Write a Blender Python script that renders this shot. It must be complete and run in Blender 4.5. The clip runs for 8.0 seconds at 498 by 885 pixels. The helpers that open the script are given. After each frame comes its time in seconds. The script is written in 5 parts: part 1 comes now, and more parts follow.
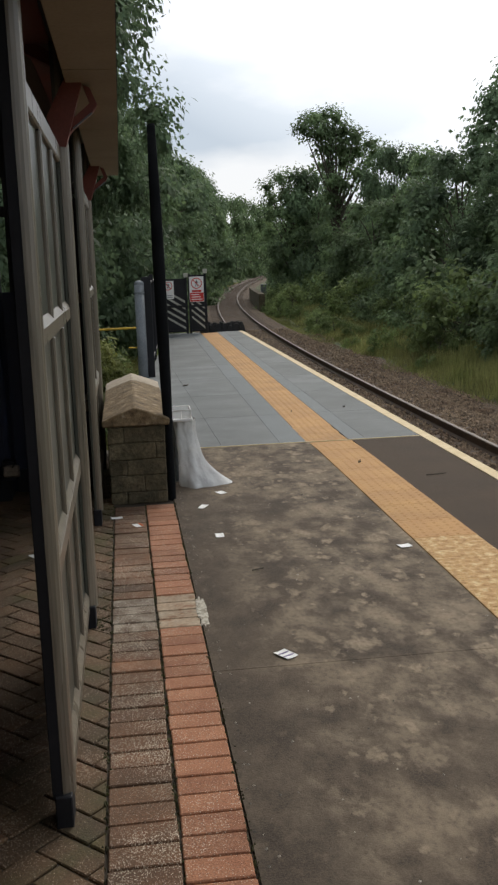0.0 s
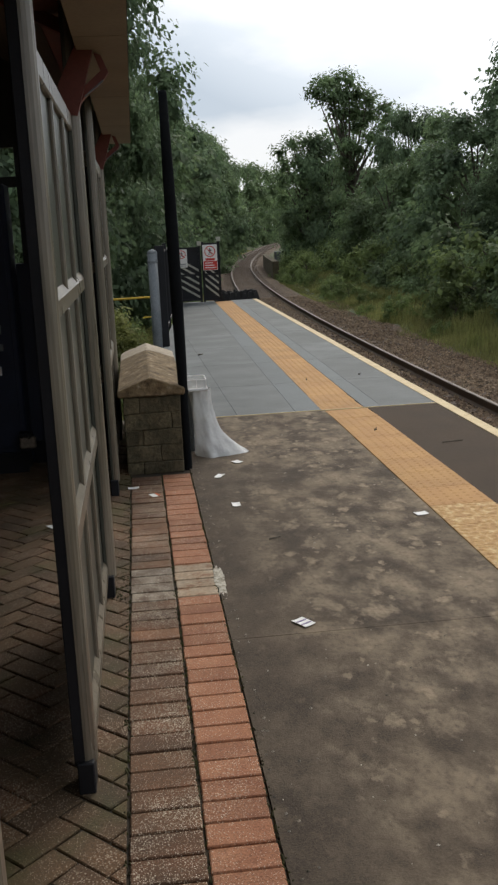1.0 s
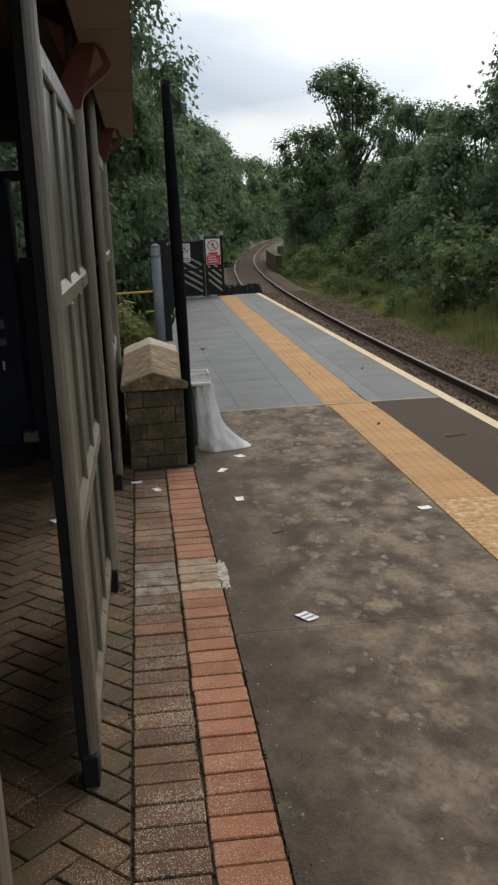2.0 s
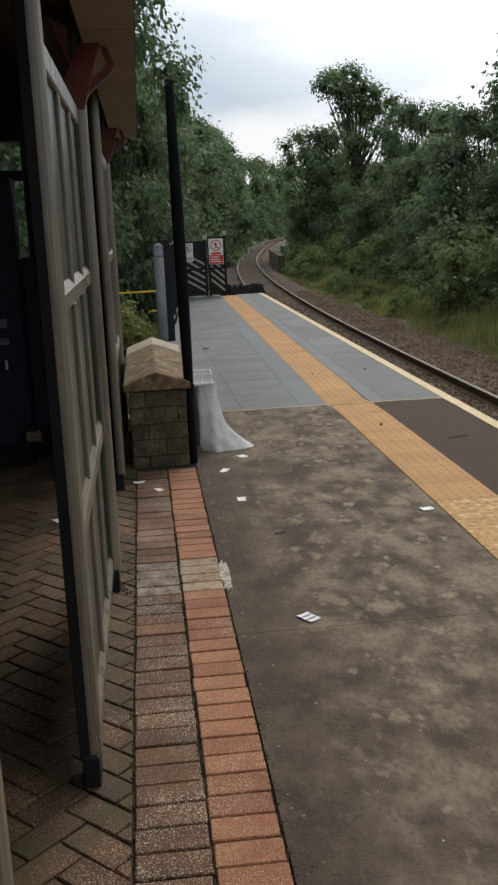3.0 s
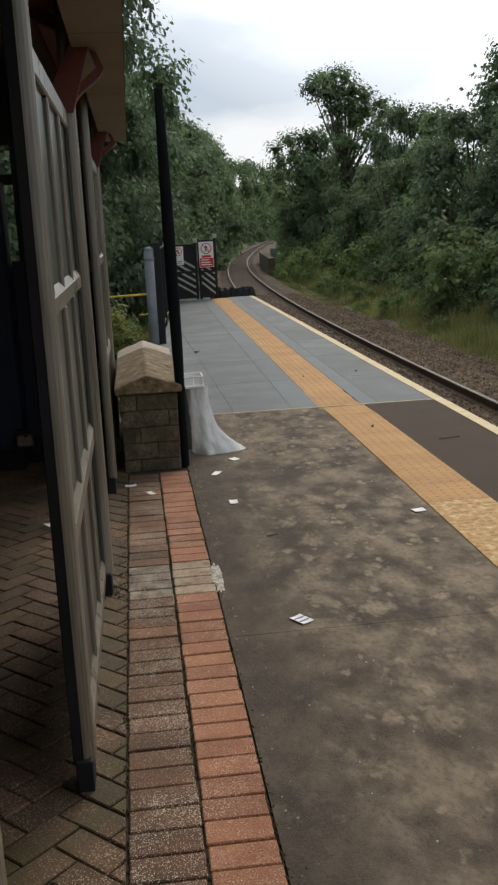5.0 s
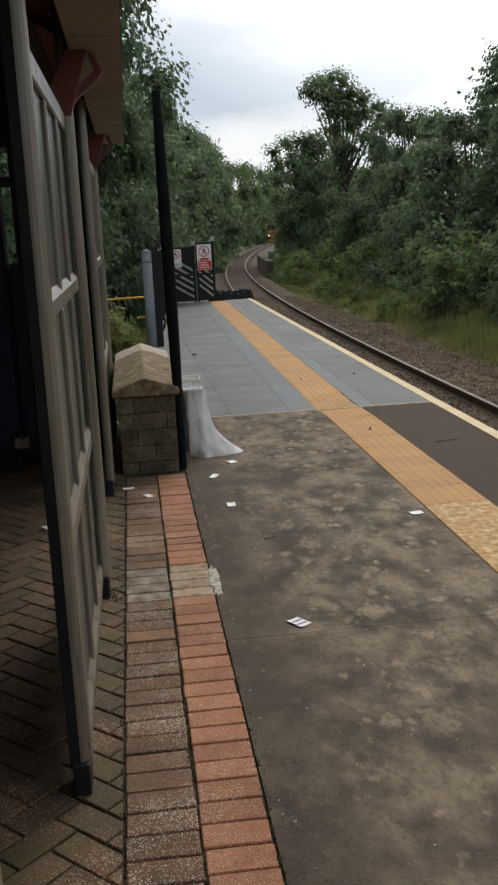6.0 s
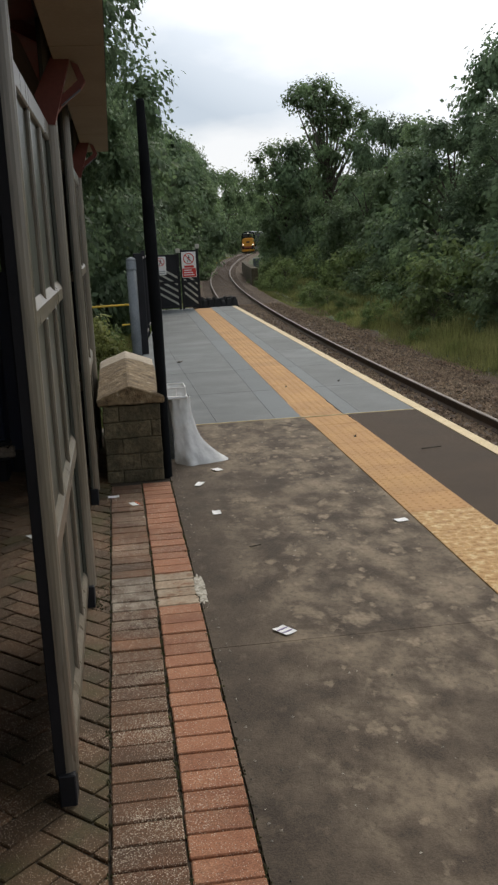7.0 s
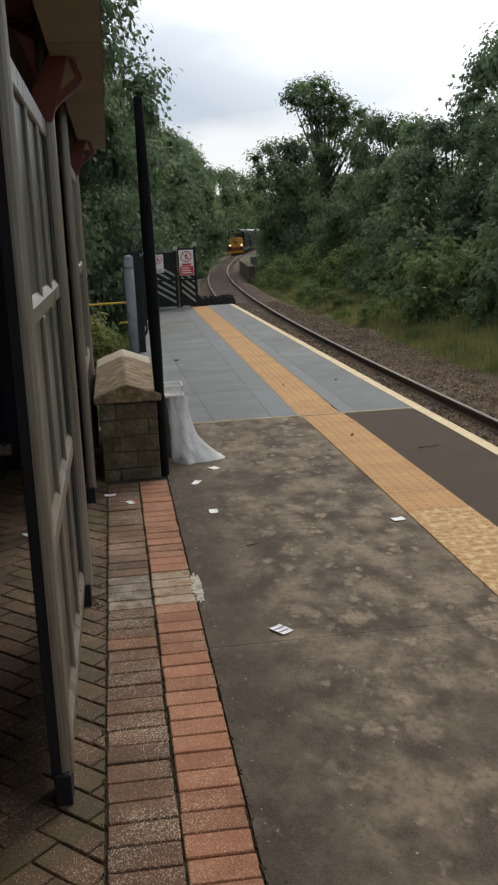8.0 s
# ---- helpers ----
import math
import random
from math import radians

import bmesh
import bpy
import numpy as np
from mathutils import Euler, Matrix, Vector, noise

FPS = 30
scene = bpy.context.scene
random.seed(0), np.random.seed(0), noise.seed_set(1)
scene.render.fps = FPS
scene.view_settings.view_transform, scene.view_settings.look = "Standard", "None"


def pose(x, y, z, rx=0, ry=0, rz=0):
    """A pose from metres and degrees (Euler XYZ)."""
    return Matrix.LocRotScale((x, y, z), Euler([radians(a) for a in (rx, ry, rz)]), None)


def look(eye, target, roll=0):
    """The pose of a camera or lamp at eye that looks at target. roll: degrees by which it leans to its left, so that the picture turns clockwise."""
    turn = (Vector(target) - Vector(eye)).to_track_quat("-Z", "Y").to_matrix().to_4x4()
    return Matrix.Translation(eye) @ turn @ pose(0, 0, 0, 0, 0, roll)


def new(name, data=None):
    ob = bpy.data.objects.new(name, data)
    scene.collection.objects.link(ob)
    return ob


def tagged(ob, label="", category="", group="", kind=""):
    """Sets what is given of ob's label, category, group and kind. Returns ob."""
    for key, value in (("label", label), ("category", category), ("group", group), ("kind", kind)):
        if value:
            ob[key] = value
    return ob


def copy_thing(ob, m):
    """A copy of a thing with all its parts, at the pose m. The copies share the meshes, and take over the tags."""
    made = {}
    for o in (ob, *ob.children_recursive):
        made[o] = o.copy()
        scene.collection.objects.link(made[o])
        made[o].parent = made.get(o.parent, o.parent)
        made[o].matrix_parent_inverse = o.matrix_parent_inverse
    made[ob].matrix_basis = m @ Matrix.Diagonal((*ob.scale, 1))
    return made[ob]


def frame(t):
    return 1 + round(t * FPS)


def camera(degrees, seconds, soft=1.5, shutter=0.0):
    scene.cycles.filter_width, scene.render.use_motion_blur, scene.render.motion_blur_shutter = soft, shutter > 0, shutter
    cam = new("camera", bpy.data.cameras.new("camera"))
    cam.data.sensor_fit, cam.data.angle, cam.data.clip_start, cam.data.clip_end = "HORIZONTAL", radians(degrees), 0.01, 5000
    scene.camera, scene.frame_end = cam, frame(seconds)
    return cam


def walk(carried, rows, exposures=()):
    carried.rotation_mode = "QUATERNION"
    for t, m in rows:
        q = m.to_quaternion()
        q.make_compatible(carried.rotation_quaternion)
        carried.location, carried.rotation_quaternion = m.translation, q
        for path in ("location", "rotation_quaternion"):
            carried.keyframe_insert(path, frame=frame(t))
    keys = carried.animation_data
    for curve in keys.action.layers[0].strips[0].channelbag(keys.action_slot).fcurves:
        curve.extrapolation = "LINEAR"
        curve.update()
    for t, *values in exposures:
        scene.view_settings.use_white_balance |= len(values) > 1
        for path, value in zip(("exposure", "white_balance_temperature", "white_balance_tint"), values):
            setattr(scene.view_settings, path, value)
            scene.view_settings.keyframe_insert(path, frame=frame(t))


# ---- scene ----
cam = camera(28.86, 8.0, soft=2.45)
PATH = [  # seconds, x, y, z, pitch, yaw, roll
    (0.0, 0.003, -0.008, 1.674, -10.682, -7.099, -1.916),
    (0.5, -0.002, -0.006, 1.677, -11.707, -6.675, -2.323),
    (1.0, -0.000, -0.006, 1.678, -12.511, -6.106, -2.667),
    (1.5, -0.001, -0.005, 1.676, -12.824, -5.968, -2.778),
    (3.0, -0.002, -0.003, 1.680, -12.837, -5.775, -2.545),
    (3.5, 0.000, 0.000, 1.679, -12.893, -5.729, -2.708),
    (4.0, 0.002, 0.001, 1.678, -12.831, -5.831, -2.898),
    (4.5, -0.002, -0.004, 1.679, -12.758, -6.159, -2.894),
    (6.0, 0.000, -0.002, 1.679, -12.546, -6.424, -2.788),
    (6.5, 0.000, -0.001, 1.677, -12.386, -6.870, -2.712),
    (7.0, 0.002, -0.005, 1.686, -12.183, -7.326, -2.808),
    (7.5, 0.005, 0.000, 1.686, -12.194, -7.493, -2.561),
    (8.0, 0.003, 0.004, 1.687, -12.298, -7.502, -2.619),
]
EXPOSURE = 0.14
walk(cam, [(t, pose(x, y, z, 90 + p, 0, w) @ pose(0, 0, 0, 0, 0, r)) for t, x, y, z, p, w, r in PATH],
     exposures=[(0, EXPOSURE, 7000, 10), (8, EXPOSURE, 7000, 10)])

# ---- world and light: overcast, the sun behind cloud ahead and to the right ----
SUN_EL, SUN_AZ = radians(40), radians(26)
sun_way = Vector((math.sin(SUN_AZ) * math.cos(SUN_EL), math.cos(SUN_AZ) * math.cos(SUN_EL), math.sin(SUN_EL)))
world = bpy.data.worlds.new("overcast_sky")
scene.world = world
world.use_nodes = True
wt = world.node_tree
wt.nodes.clear()


def wnode(kind, **values):
    n = wt.nodes.new(kind)
    for k, v in values.items():
        n.inputs[k].default_value = v
    return n


w_out = wt.nodes.new("ShaderNodeOutputWorld")
w_bg = wnode("ShaderNodeBackground", Strength=1.0)
w_sky = wt.nodes.new("ShaderNodeTexSky")
w_sky.sky_type, w_sky.sun_disc = "NISHITA", False
w_sky.sun_elevation, w_sky.sun_rotation = SUN_EL, SUN_AZ
w_skygain = wt.nodes.new("ShaderNodeMix")
w_skygain.data_type, w_skygain.blend_type = "RGBA", "MULTIPLY"
w_skygain.inputs["Factor"].default_value = 1.0
w_skygain.inputs["B"].default_value = (0.075, 0.075, 0.075, 1)
w_co = wt.nodes.new("ShaderNodeTexCoord")
w_map = wt.nodes.new("ShaderNodeMapping")
w_map.inputs["Scale"].default_value = (1.0, 1.0, 2.6)
w_map.inputs["Location"].default_value = (0.35, 0.1, 0.55)
w_noise = wnode("ShaderNodeTexNoise", Scale=4.2, Detail=7.0, Roughness=0.5)
w_ramp = wt.nodes.new("ShaderNodeValToRGB")
w_ramp.color_ramp.elements[0].position, w_ramp.color_ramp.elements[0].color = 0.38, (0.50, 0.60, 0.745, 1)
w_ramp.color_ramp.elements[1].position, w_ramp.color_ramp.elements[1].color = 0.62, (0.83, 0.885, 0.98, 1)
w_dot = wt.nodes.new("ShaderNodeVectorMath")
w_dot.operation = "DOT_PRODUCT"
w_dot.inputs[1].default_value = sun_way
w_glow = wt.nodes.new("ShaderNodeMapRange")
w_glow.inputs["From Min"].default_value, w_glow.inputs["From Max"].default_value = 0.79, 0.91
w_glow.inputs["To Min"].default_value, w_glow.inputs["To Max"].default_value = 0.0, 0.9
w_add = wt.nodes.new("ShaderNodeMix")
w_add.data_type, w_add.blend_type = "RGBA", "ADD"
w_add.inputs["Factor"].default_value = 1.0
w_mix = wt.nodes.new("ShaderNodeMix")
w_mix.data_type = "RGBA"
w_mix.inputs["Factor"].default_value = 0.9
L = wt.links.new
L(w_co.outputs["Generated"], w_map.inputs["Vector"])
L(w_map.outputs[0], w_noise.inputs["Vector"])
L(w_noise.outputs[0], w_ramp.inputs[0])
L(w_co.outputs["Generated"], w_dot.inputs[0])
L(w_dot.outputs["Value"], w_glow.inputs["Value"])
L(w_ramp.outputs[0], w_add.inputs["A"])
L(w_glow.outputs[0], w_add.inputs["B"])
L(w_sky.outputs[0], w_skygain.inputs["A"])
L(w_skygain.outputs["Result"], w_mix.inputs["A"])
L(w_add.outputs["Result"], w_mix.inputs["B"])
w_fall = wt.nodes.new("ShaderNodeMapRange")
w_fall.interpolation_type = "SMOOTHSTEP"
for w_key, w_val in (("From Min", -0.5), ("From Max", 0.6), ("To Min", 0.8), ("To Max", 1.0)):
    w_fall.inputs[w_key].default_value = w_val
w_dim = wt.nodes.new("ShaderNodeMix")
w_dim.data_type, w_dim.blend_type = "RGBA", "MULTIPLY"
w_dim.inputs["Factor"].default_value = 1.0
L(w_dot.outputs["Value"], w_fall.inputs["Value"])
L(w_mix.outputs["Result"], w_dim.inputs["A"])
L(w_fall.outputs[0], w_dim.inputs["B"])
L(w_dim.outputs["Result"], w_bg.inputs["Color"])
L(w_bg.outputs[0], w_out.inputs[0])

sun = new("sun", bpy.data.lights.new("sun", "SUN"))
sun.data.energy, sun.data.angle, sun.data.color = 1.15, radians(25), (1.0, 0.96, 0.9)
sun.matrix_world = look(sun_way * 50, (0, 0, 0))


# ---- materials ----
def mat(name, stops, scale=8.0, rough=0.8, metal=0.0, bump=0.3, bump_scale=60.0, fine=0.25, detail=6.0,
        stretch=(1, 1, 1), island=0.0, obj_var=0.0, transmit=0.0, alpha=1.0, emit=0.0, rough_var=0.1, bump_dist=0.004, spec=0.5, clump=0.0):
    """A noise-ramped surface at real size: broad stains, fine grain, bump. stops: (position, colour) pairs."""
    m = bpy.data.materials.new(name)
    m.use_nodes = True
    nt = m.node_tree
    b = nt.nodes["Principled BSDF"]
    ln = nt.links.new

    def nd(kind, **v):
        n = nt.nodes.new(kind)
        for k, val in v.items():
            n.inputs[k].default_value = val
        return n

    geo = nt.nodes.new("ShaderNodeNewGeometry")
    mp = nd("ShaderNodeMapping")
    mp.inputs["Scale"].default_value = stretch
    ln(geo.outputs["Position"], mp.inputs["Vector"])
    n1 = nd("ShaderNodeTexNoise", Scale=scale, Detail=detail, Roughness=0.55)
    ln(mp.outputs[0], n1.inputs["Vector"])
    n2 = nd("ShaderNodeTexNoise", Scale=bump_scale, Detail=4.0, Roughness=0.6)
    ln(mp.outputs[0], n2.inputs["Vector"])
    r = nt.nodes.new("ShaderNodeValToRGB")
    el = r.color_ramp.elements
    while len(el) < len(stops):
        el.new(0.5)
    for e, (pos, col) in zip(el, stops):
        e.position, e.color = pos, (*col, 1)
    ln(n1.outputs[0], r.inputs[0])
    col = r.outputs[0]
    g = nd("ShaderNodeMapRange")
    g.inputs["From Min"].default_value, g.inputs["From Max"].default_value = 0.3, 0.7
    g.inputs["To Min"].default_value, g.inputs["To Max"].default_value = 1 - fine, 1 + fine
    ln(n2.outputs[0], g.inputs["Value"])
    values = [g.outputs[0]]
    if island or obj_var:
        src = geo.outputs["Random Per Island"] if island else nt.nodes.new("ShaderNodeObjectInfo").outputs["Random"]
        a = nd("ShaderNodeMapRange")
        k = island or obj_var
        a.inputs["To Min"].default_value, a.inputs["To Max"].default_value = 1 - k, 1 + k
        ln(src, a.inputs["Value"])
        values.append(a.outputs[0])
    if clump:
        n3 = nd("ShaderNodeTexNoise", Scale=0.35, Detail=2.0)
        ln(geo.outputs["Position"], n3.inputs["Vector"])
        a = nd("ShaderNodeMapRange")
        a.inputs["From Min"].default_value, a.inputs["From Max"].default_value = 0.35, 0.65
        a.inputs["To Min"].default_value, a.inputs["To Max"].default_value = 1 - clump, 1 + clump
        ln(n3.outputs[0], a.inputs["Value"])
        values.append(a.outputs[0])
    for v in values:
        mx = nt.nodes.new("ShaderNodeMix")
        mx.data_type, mx.blend_type = "RGBA", "MULTIPLY"
        mx.inputs["Factor"].default_value = 1.0
        ln(col, mx.inputs["A"])
        ln(v, mx.inputs["B"])
        col = mx.outputs["Result"]
    ln(col, b.inputs["Base Color"])
    rr = nd("ShaderNodeMapRange")
    rr.inputs["To Min"].default_value, rr.inputs["To Max"].default_value = max(0.02, rough - rough_var), min(1, rough + rough_var)
    ln(n1.outputs[0], rr.inputs["Value"])
    ln(rr.outputs[0], b.inputs["Roughness"])
    b.inputs["Metallic"].default_value = metal
    b.inputs["Specular IOR Level"].default_value = spec
    b.inputs["Alpha"].default_value = alpha
    if transmit:
        b.inputs["Transmission Weight"].default_value = transmit
    if emit:
        ln(col, b.inputs["Emission Color"])
        b.inputs["Emission Strength"].default_value = emit
    if bump:
        bp = nd("ShaderNodeBump", Strength=bump, Distance=bump_dist)
        ln(n2.outputs[0], bp.inputs["Height"])
        ln(bp.outputs[0], b.inputs["Normal"])
    return m


def leaf_mat(name, dark, light):
    """Leaves: each leaf a shade of its own, clumps of lighter and darker growth, some light through."""
    m = mat(name, [(0.3, dark), (0.7, light)], scale=0.9, rough=0.65, bump=0, fine=0.1, island=0.3, clump=0.35, spec=0.25)
    nt = m.node_tree
    b = nt.nodes["Principled BSDF"]
    tr = nt.nodes.new("ShaderNodeBsdfTranslucent")
    mx = nt.nodes.new("ShaderNodeMixShader")
    mx.inputs[0].default_value = 0.42
    nt.links.new(b.inputs["Base Color"].links[0].from_socket, tr.inputs["Color"])
    nt.links.new(b.outputs[0], mx.inputs[1])
    nt.links.new(tr.outputs[0], mx.inputs[2])
    nt.links.new(mx.outputs[0], nt.nodes["Material Output"].inputs["Surface"])
    return m


def speckled(m, scale, colour, size, amount):
    """Adds small pale lichen specks to a material."""
    nt = m.node_tree
    b = nt.nodes["Principled BSDF"]
    src = b.inputs["Base Color"].links[0].from_socket
    geo = nt.nodes.new("ShaderNodeNewGeometry")
    v = nt.nodes.new("ShaderNodeTexVoronoi")
    v.inputs["Scale"].default_value = scale
    nt.links.new(geo.outputs["Position"], v.inputs["Vector"])
    n = nt.nodes.new("ShaderNodeTexNoise")
    n.inputs["Scale"].default_value = 3.0
    nt.links.new(geo.outputs["Position"], n.inputs["Vector"])
    a = nt.nodes.new("ShaderNodeMapRange")
    a.inputs["From Min"].default_value, a.inputs["From Max"].default_value = 0.35, 0.65
    a.inputs["To Min"].default_value, a.inputs["To Max"].default_value = size * 0.45, size
    nt.links.new(n.outputs[0], a.inputs["Value"])
    lt = nt.nodes.new("ShaderNodeMath")
    lt.operation = "LESS_THAN"
    nt.links.new(v.outputs["Distance"], lt.inputs[0])
    nt.links.new(a.outputs[0], lt.inputs[1])
    pick = nt.nodes.new("ShaderNodeSeparateColor")
    nt.links.new(v.outputs["Color"], pick.inputs[0])
    some = nt.nodes.new("ShaderNodeMath")
    some.operation = "MULTIPLY"
    nt.links.new(lt.outputs[0], some.inputs[0])
    nt.links.new(pick.outputs[0], some.inputs[1])
    am = nt.nodes.new("ShaderNodeMath")
    am.operation = "MULTIPLY"
    am.use_clamp = True
    am.inputs[1].default_value = amount * 1.5
    nt.links.new(some.outputs[0], am.inputs[0])
    mx = nt.nodes.new("ShaderNodeMix")
    mx.data_type = "RGBA"
    mx.inputs["B"].default_value = (*colour, 1)
    nt.links.new(am.outputs[0], mx.inputs["Factor"])
    nt.links.new(src, mx.inputs["A"])
    nt.links.new(mx.outputs["Result"], b.inputs["Base Color"])
    return m


def blotched(name):
    """Dark asphalt with clustered pale worn blotches."""
    m = mat(name, [(0.35, (0.053, 0.039, 0.028)), (0.65, (0.082, 0.061, 0.044))], scale=1.5, rough=0.88, bump=0.6, bump_scale=150, fine=0.36, spec=0.25)
    nt = m.node_tree
    b = nt.nodes["Principled BSDF"]
    src = b.inputs["Base Color"].links[0].from_socket
    geo = nt.nodes.new("ShaderNodeNewGeometry")
    way = nt.nodes.new("ShaderNodeMapping")
    way.inputs["Scale"].default_value = (1.0, 0.66, 1.0)
    nt.links.new(geo.outputs["Position"], way.inputs["Vector"])

    def field(scale, lo, hi, detail=4.0):
        n = nt.nodes.new("ShaderNodeTexNoise")
        n.inputs["Scale"].default_value, n.inputs["Detail"].default_value, n.inputs["Roughness"].default_value = scale, detail, 0.6
        nt.links.new(way.outputs[0], n.inputs["Vector"])
        r = nt.nodes.new("ShaderNodeMapRange")
        r.interpolation_type = "SMOOTHSTEP"
        r.inputs["From Min"].default_value, r.inputs["From Max"].default_value = lo, hi
        nt.links.new(n.outputs[0], r.inputs["Value"])
        return r.outputs[0]

    def calc(op, a, b):
        q = nt.nodes.new("ShaderNodeMath")
        q.operation = op
        for k, v in enumerate((a, b)):
            if isinstance(v, float):
                q.inputs[k].default_value = v
            else:
                nt.links.new(v, q.inputs[k])
        return q.outputs[0]

    def spots(scale, keep, reach):
        v = nt.nodes.new("ShaderNodeTexVoronoi")
        v.inputs["Scale"].default_value = scale
        nt.links.new(way.outputs[0], v.inputs["Vector"])
        d = calc("ADD", v.outputs["Distance"], calc("MULTIPLY", field(scale * 3.0, 0.2, 0.8), 0.45))
        r = nt.nodes.new("ShaderNodeMapRange")
        r.interpolation_type = "SMOOTHSTEP"
        r.inputs["From Min"].default_value, r.inputs["From Max"].default_value = reach + 0.24, reach - 0.17
        nt.links.new(d, r.inputs["Value"])
        s = nt.nodes.new("ShaderNodeSeparateColor")
        nt.links.new(v.outputs["Color"], s.inputs[0])
        return calc("MULTIPLY", r.outputs[0], calc("GREATER_THAN", s.outputs[0], keep))

    area = field(0.9, 0.26, 0.50)
    worn = calc("MULTIPLY", area, field(4.5, 0.34, 0.72))
    fac = calc("MAXIMUM", calc("MULTIPLY", worn, 0.75), calc("MULTIPLY", calc("MAXIMUM", calc("MAXIMUM", spots(4.6, 0.35, 0.48), spots(8.5, 0.5, 0.46)), spots(14.0, 0.6, 0.42)), calc("ADD", calc("MULTIPLY", area, 0.7), 0.12)))
    fac = calc("MULTIPLY", fac, field(45.0, 0.05, 0.6))
    # the pale blotches are much weaker in the strip along the kerb
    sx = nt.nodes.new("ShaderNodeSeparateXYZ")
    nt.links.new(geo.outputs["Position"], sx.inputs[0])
    blotch_fade = nt.nodes.new("ShaderNodeMapRange")
    blotch_fade.interpolation_type = "SMOOTHSTEP"
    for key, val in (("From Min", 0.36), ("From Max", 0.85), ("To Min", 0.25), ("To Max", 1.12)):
        blotch_fade.inputs[key].default_value = val
    nt.links.new(sx.outputs["X"], blotch_fade.inputs["Value"])
    fac = calc("MULTIPLY", fac, blotch_fade.outputs[0])
    mx = nt.nodes.new("ShaderNodeMix")
    mx.data_type = "RGBA"
    mx.inputs["B"].default_value = (0.315, 0.243, 0.168, 1)
    nt.links.new(fac, mx.inputs["Factor"])
    nt.links.new(src, mx.inputs["A"])
    nt.links.new(mx.outputs["Result"], b.inputs["Base Color"])
    return m


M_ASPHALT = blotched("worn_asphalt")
M_ASPHALT_DARK = mat("smooth_asphalt", [(0.35, (0.056, 0.038, 0.025)), (0.7, (0.076, 0.053, 0.036))], scale=2, rough=0.9, bump=0.5, bump_scale=160, fine=0.25, spec=0.25)
M_RED = speckled(speckled(mat("red_paver", [(0.3, (0.26, 0.098, 0.046)), (0.6, (0.345, 0.150, 0.077)), (0.78, (0.41, 0.225, 0.135))], scale=6, rough=0.85, bump=0.7, bump_scale=140, fine=0.36, obj_var=0.2), 150, (0.66, 0.53, 0.40), 0.34, 0.75), 100, (0.15, 0.06, 0.035), 0.3, 0.5)
M_BROWN = speckled(speckled(mat("brown_paver", [(0.3, (0.080, 0.043, 0.020)), (0.55, (0.137, 0.066, 0.032)), (0.75, (0.215, 0.092, 0.044))], scale=4, rough=0.85, bump=0.7, bump_scale=140, fine=0.36, obj_var=0.24), 190, (0.64, 0.53, 0.40), 0.40, 0.8), 120, (0.70, 0.61, 0.48), 0.26, 0.9)
M_BROWN_PALE = speckled(mat("bleached_paver", [(0.38, (0.125, 0.08, 0.052)), (0.66, (0.30, 0.25, 0.19))], scale=12, rough=0.9, bump=0.6, bump_scale=140, fine=0.3, obj_var=0.15), 150, (0.6, 0.54, 0.45), 0.42, 0.7)
M_HERR = speckled(mat("mossy_paver", [(0.34, (0.066, 0.050, 0.014)), (0.46, (0.088, 0.051, 0.022)), (0.75, (0.145, 0.070, 0.033))], scale=3, rough=0.85, bump=0.6, bump_scale=140, fine=0.32, obj_var=0.28), 170, (0.54, 0.44, 0.32), 0.36, 0.7)
M_JOINT = mat("paver_joint", [(0.3, (0.022, 0.015, 0.009)), (0.7, (0.05, 0.036, 0.02))], scale=12, rough=0.95)
M_PATCH = mat("cement_smear", [(0.34, (0.22, 0.11, 0.06)), (0.46, (0.33, 0.235, 0.155)), (0.7, (0.41, 0.33, 0.24))], scale=13, rough=0.9, fine=0.25, obj_var=0.12)
M_SMEAR = mat("pale_cement", [(0.3, (0.22, 0.19, 0.14)), (0.6, (0.5, 0.46, 0.38))], scale=30, rough=0.9, fine=0.35)
M_TACT = mat("yellow_tactile", [(0.3, (0.40, 0.20, 0.065)), (0.7, (0.50, 0.275, 0.098))], scale=3, rough=0.8, bump=0.4, bump_scale=150, fine=0.15, obj_var=0.06)
M_TACT_OLD = mat("worn_tactile", [(0.35, (0.37, 0.195, 0.065)), (0.52, (0.48, 0.28, 0.105)), (0.68, (0.66, 0.49, 0.26))], scale=20, rough=0.8, bump=0.6, bump_scale=120, fine=0.25)
M_DECK = mat("blue_grey_panel", [(0.32, (0.073, 0.083, 0.084)), (0.5, (0.107, 0.118, 0.118)), (0.68, (0.148, 0.160, 0.158))], scale=1.7, rough=0.75, bump=0.3, bump_scale=200, fine=0.1, obj_var=0.1)
M_DECK_DARK = mat("slate_grey_panel", [(0.3, (0.082, 0.098, 0.103)), (0.7, (0.118, 0.136, 0.141))], scale=2.5, rough=0.7, bump=0.3, bump_scale=200, fine=0.1, obj_var=0.08)
M_LINE = mat("cream_edge_paint", [(0.3, (0.56, 0.42, 0.21)), (0.7, (0.68, 0.54, 0.32))], scale=5, rough=0.7, fine=0.15)
M_EDGEWALL = mat("platform_wall", [(0.3, (0.06, 0.05, 0.04)), (0.7, (0.12, 0.10, 0.08))], scale=3, rough=0.9)
M_SOIL = mat("ground", [(0.32, (0.07, 0.058, 0.032)), (0.48, (0.055, 0.07, 0.025)), (0.66, (0.085, 0.105, 0.035))], scale=0.6, rough=0.95, bump=0.8, bump_scale=30, fine=0.35, bump_dist=0.05)
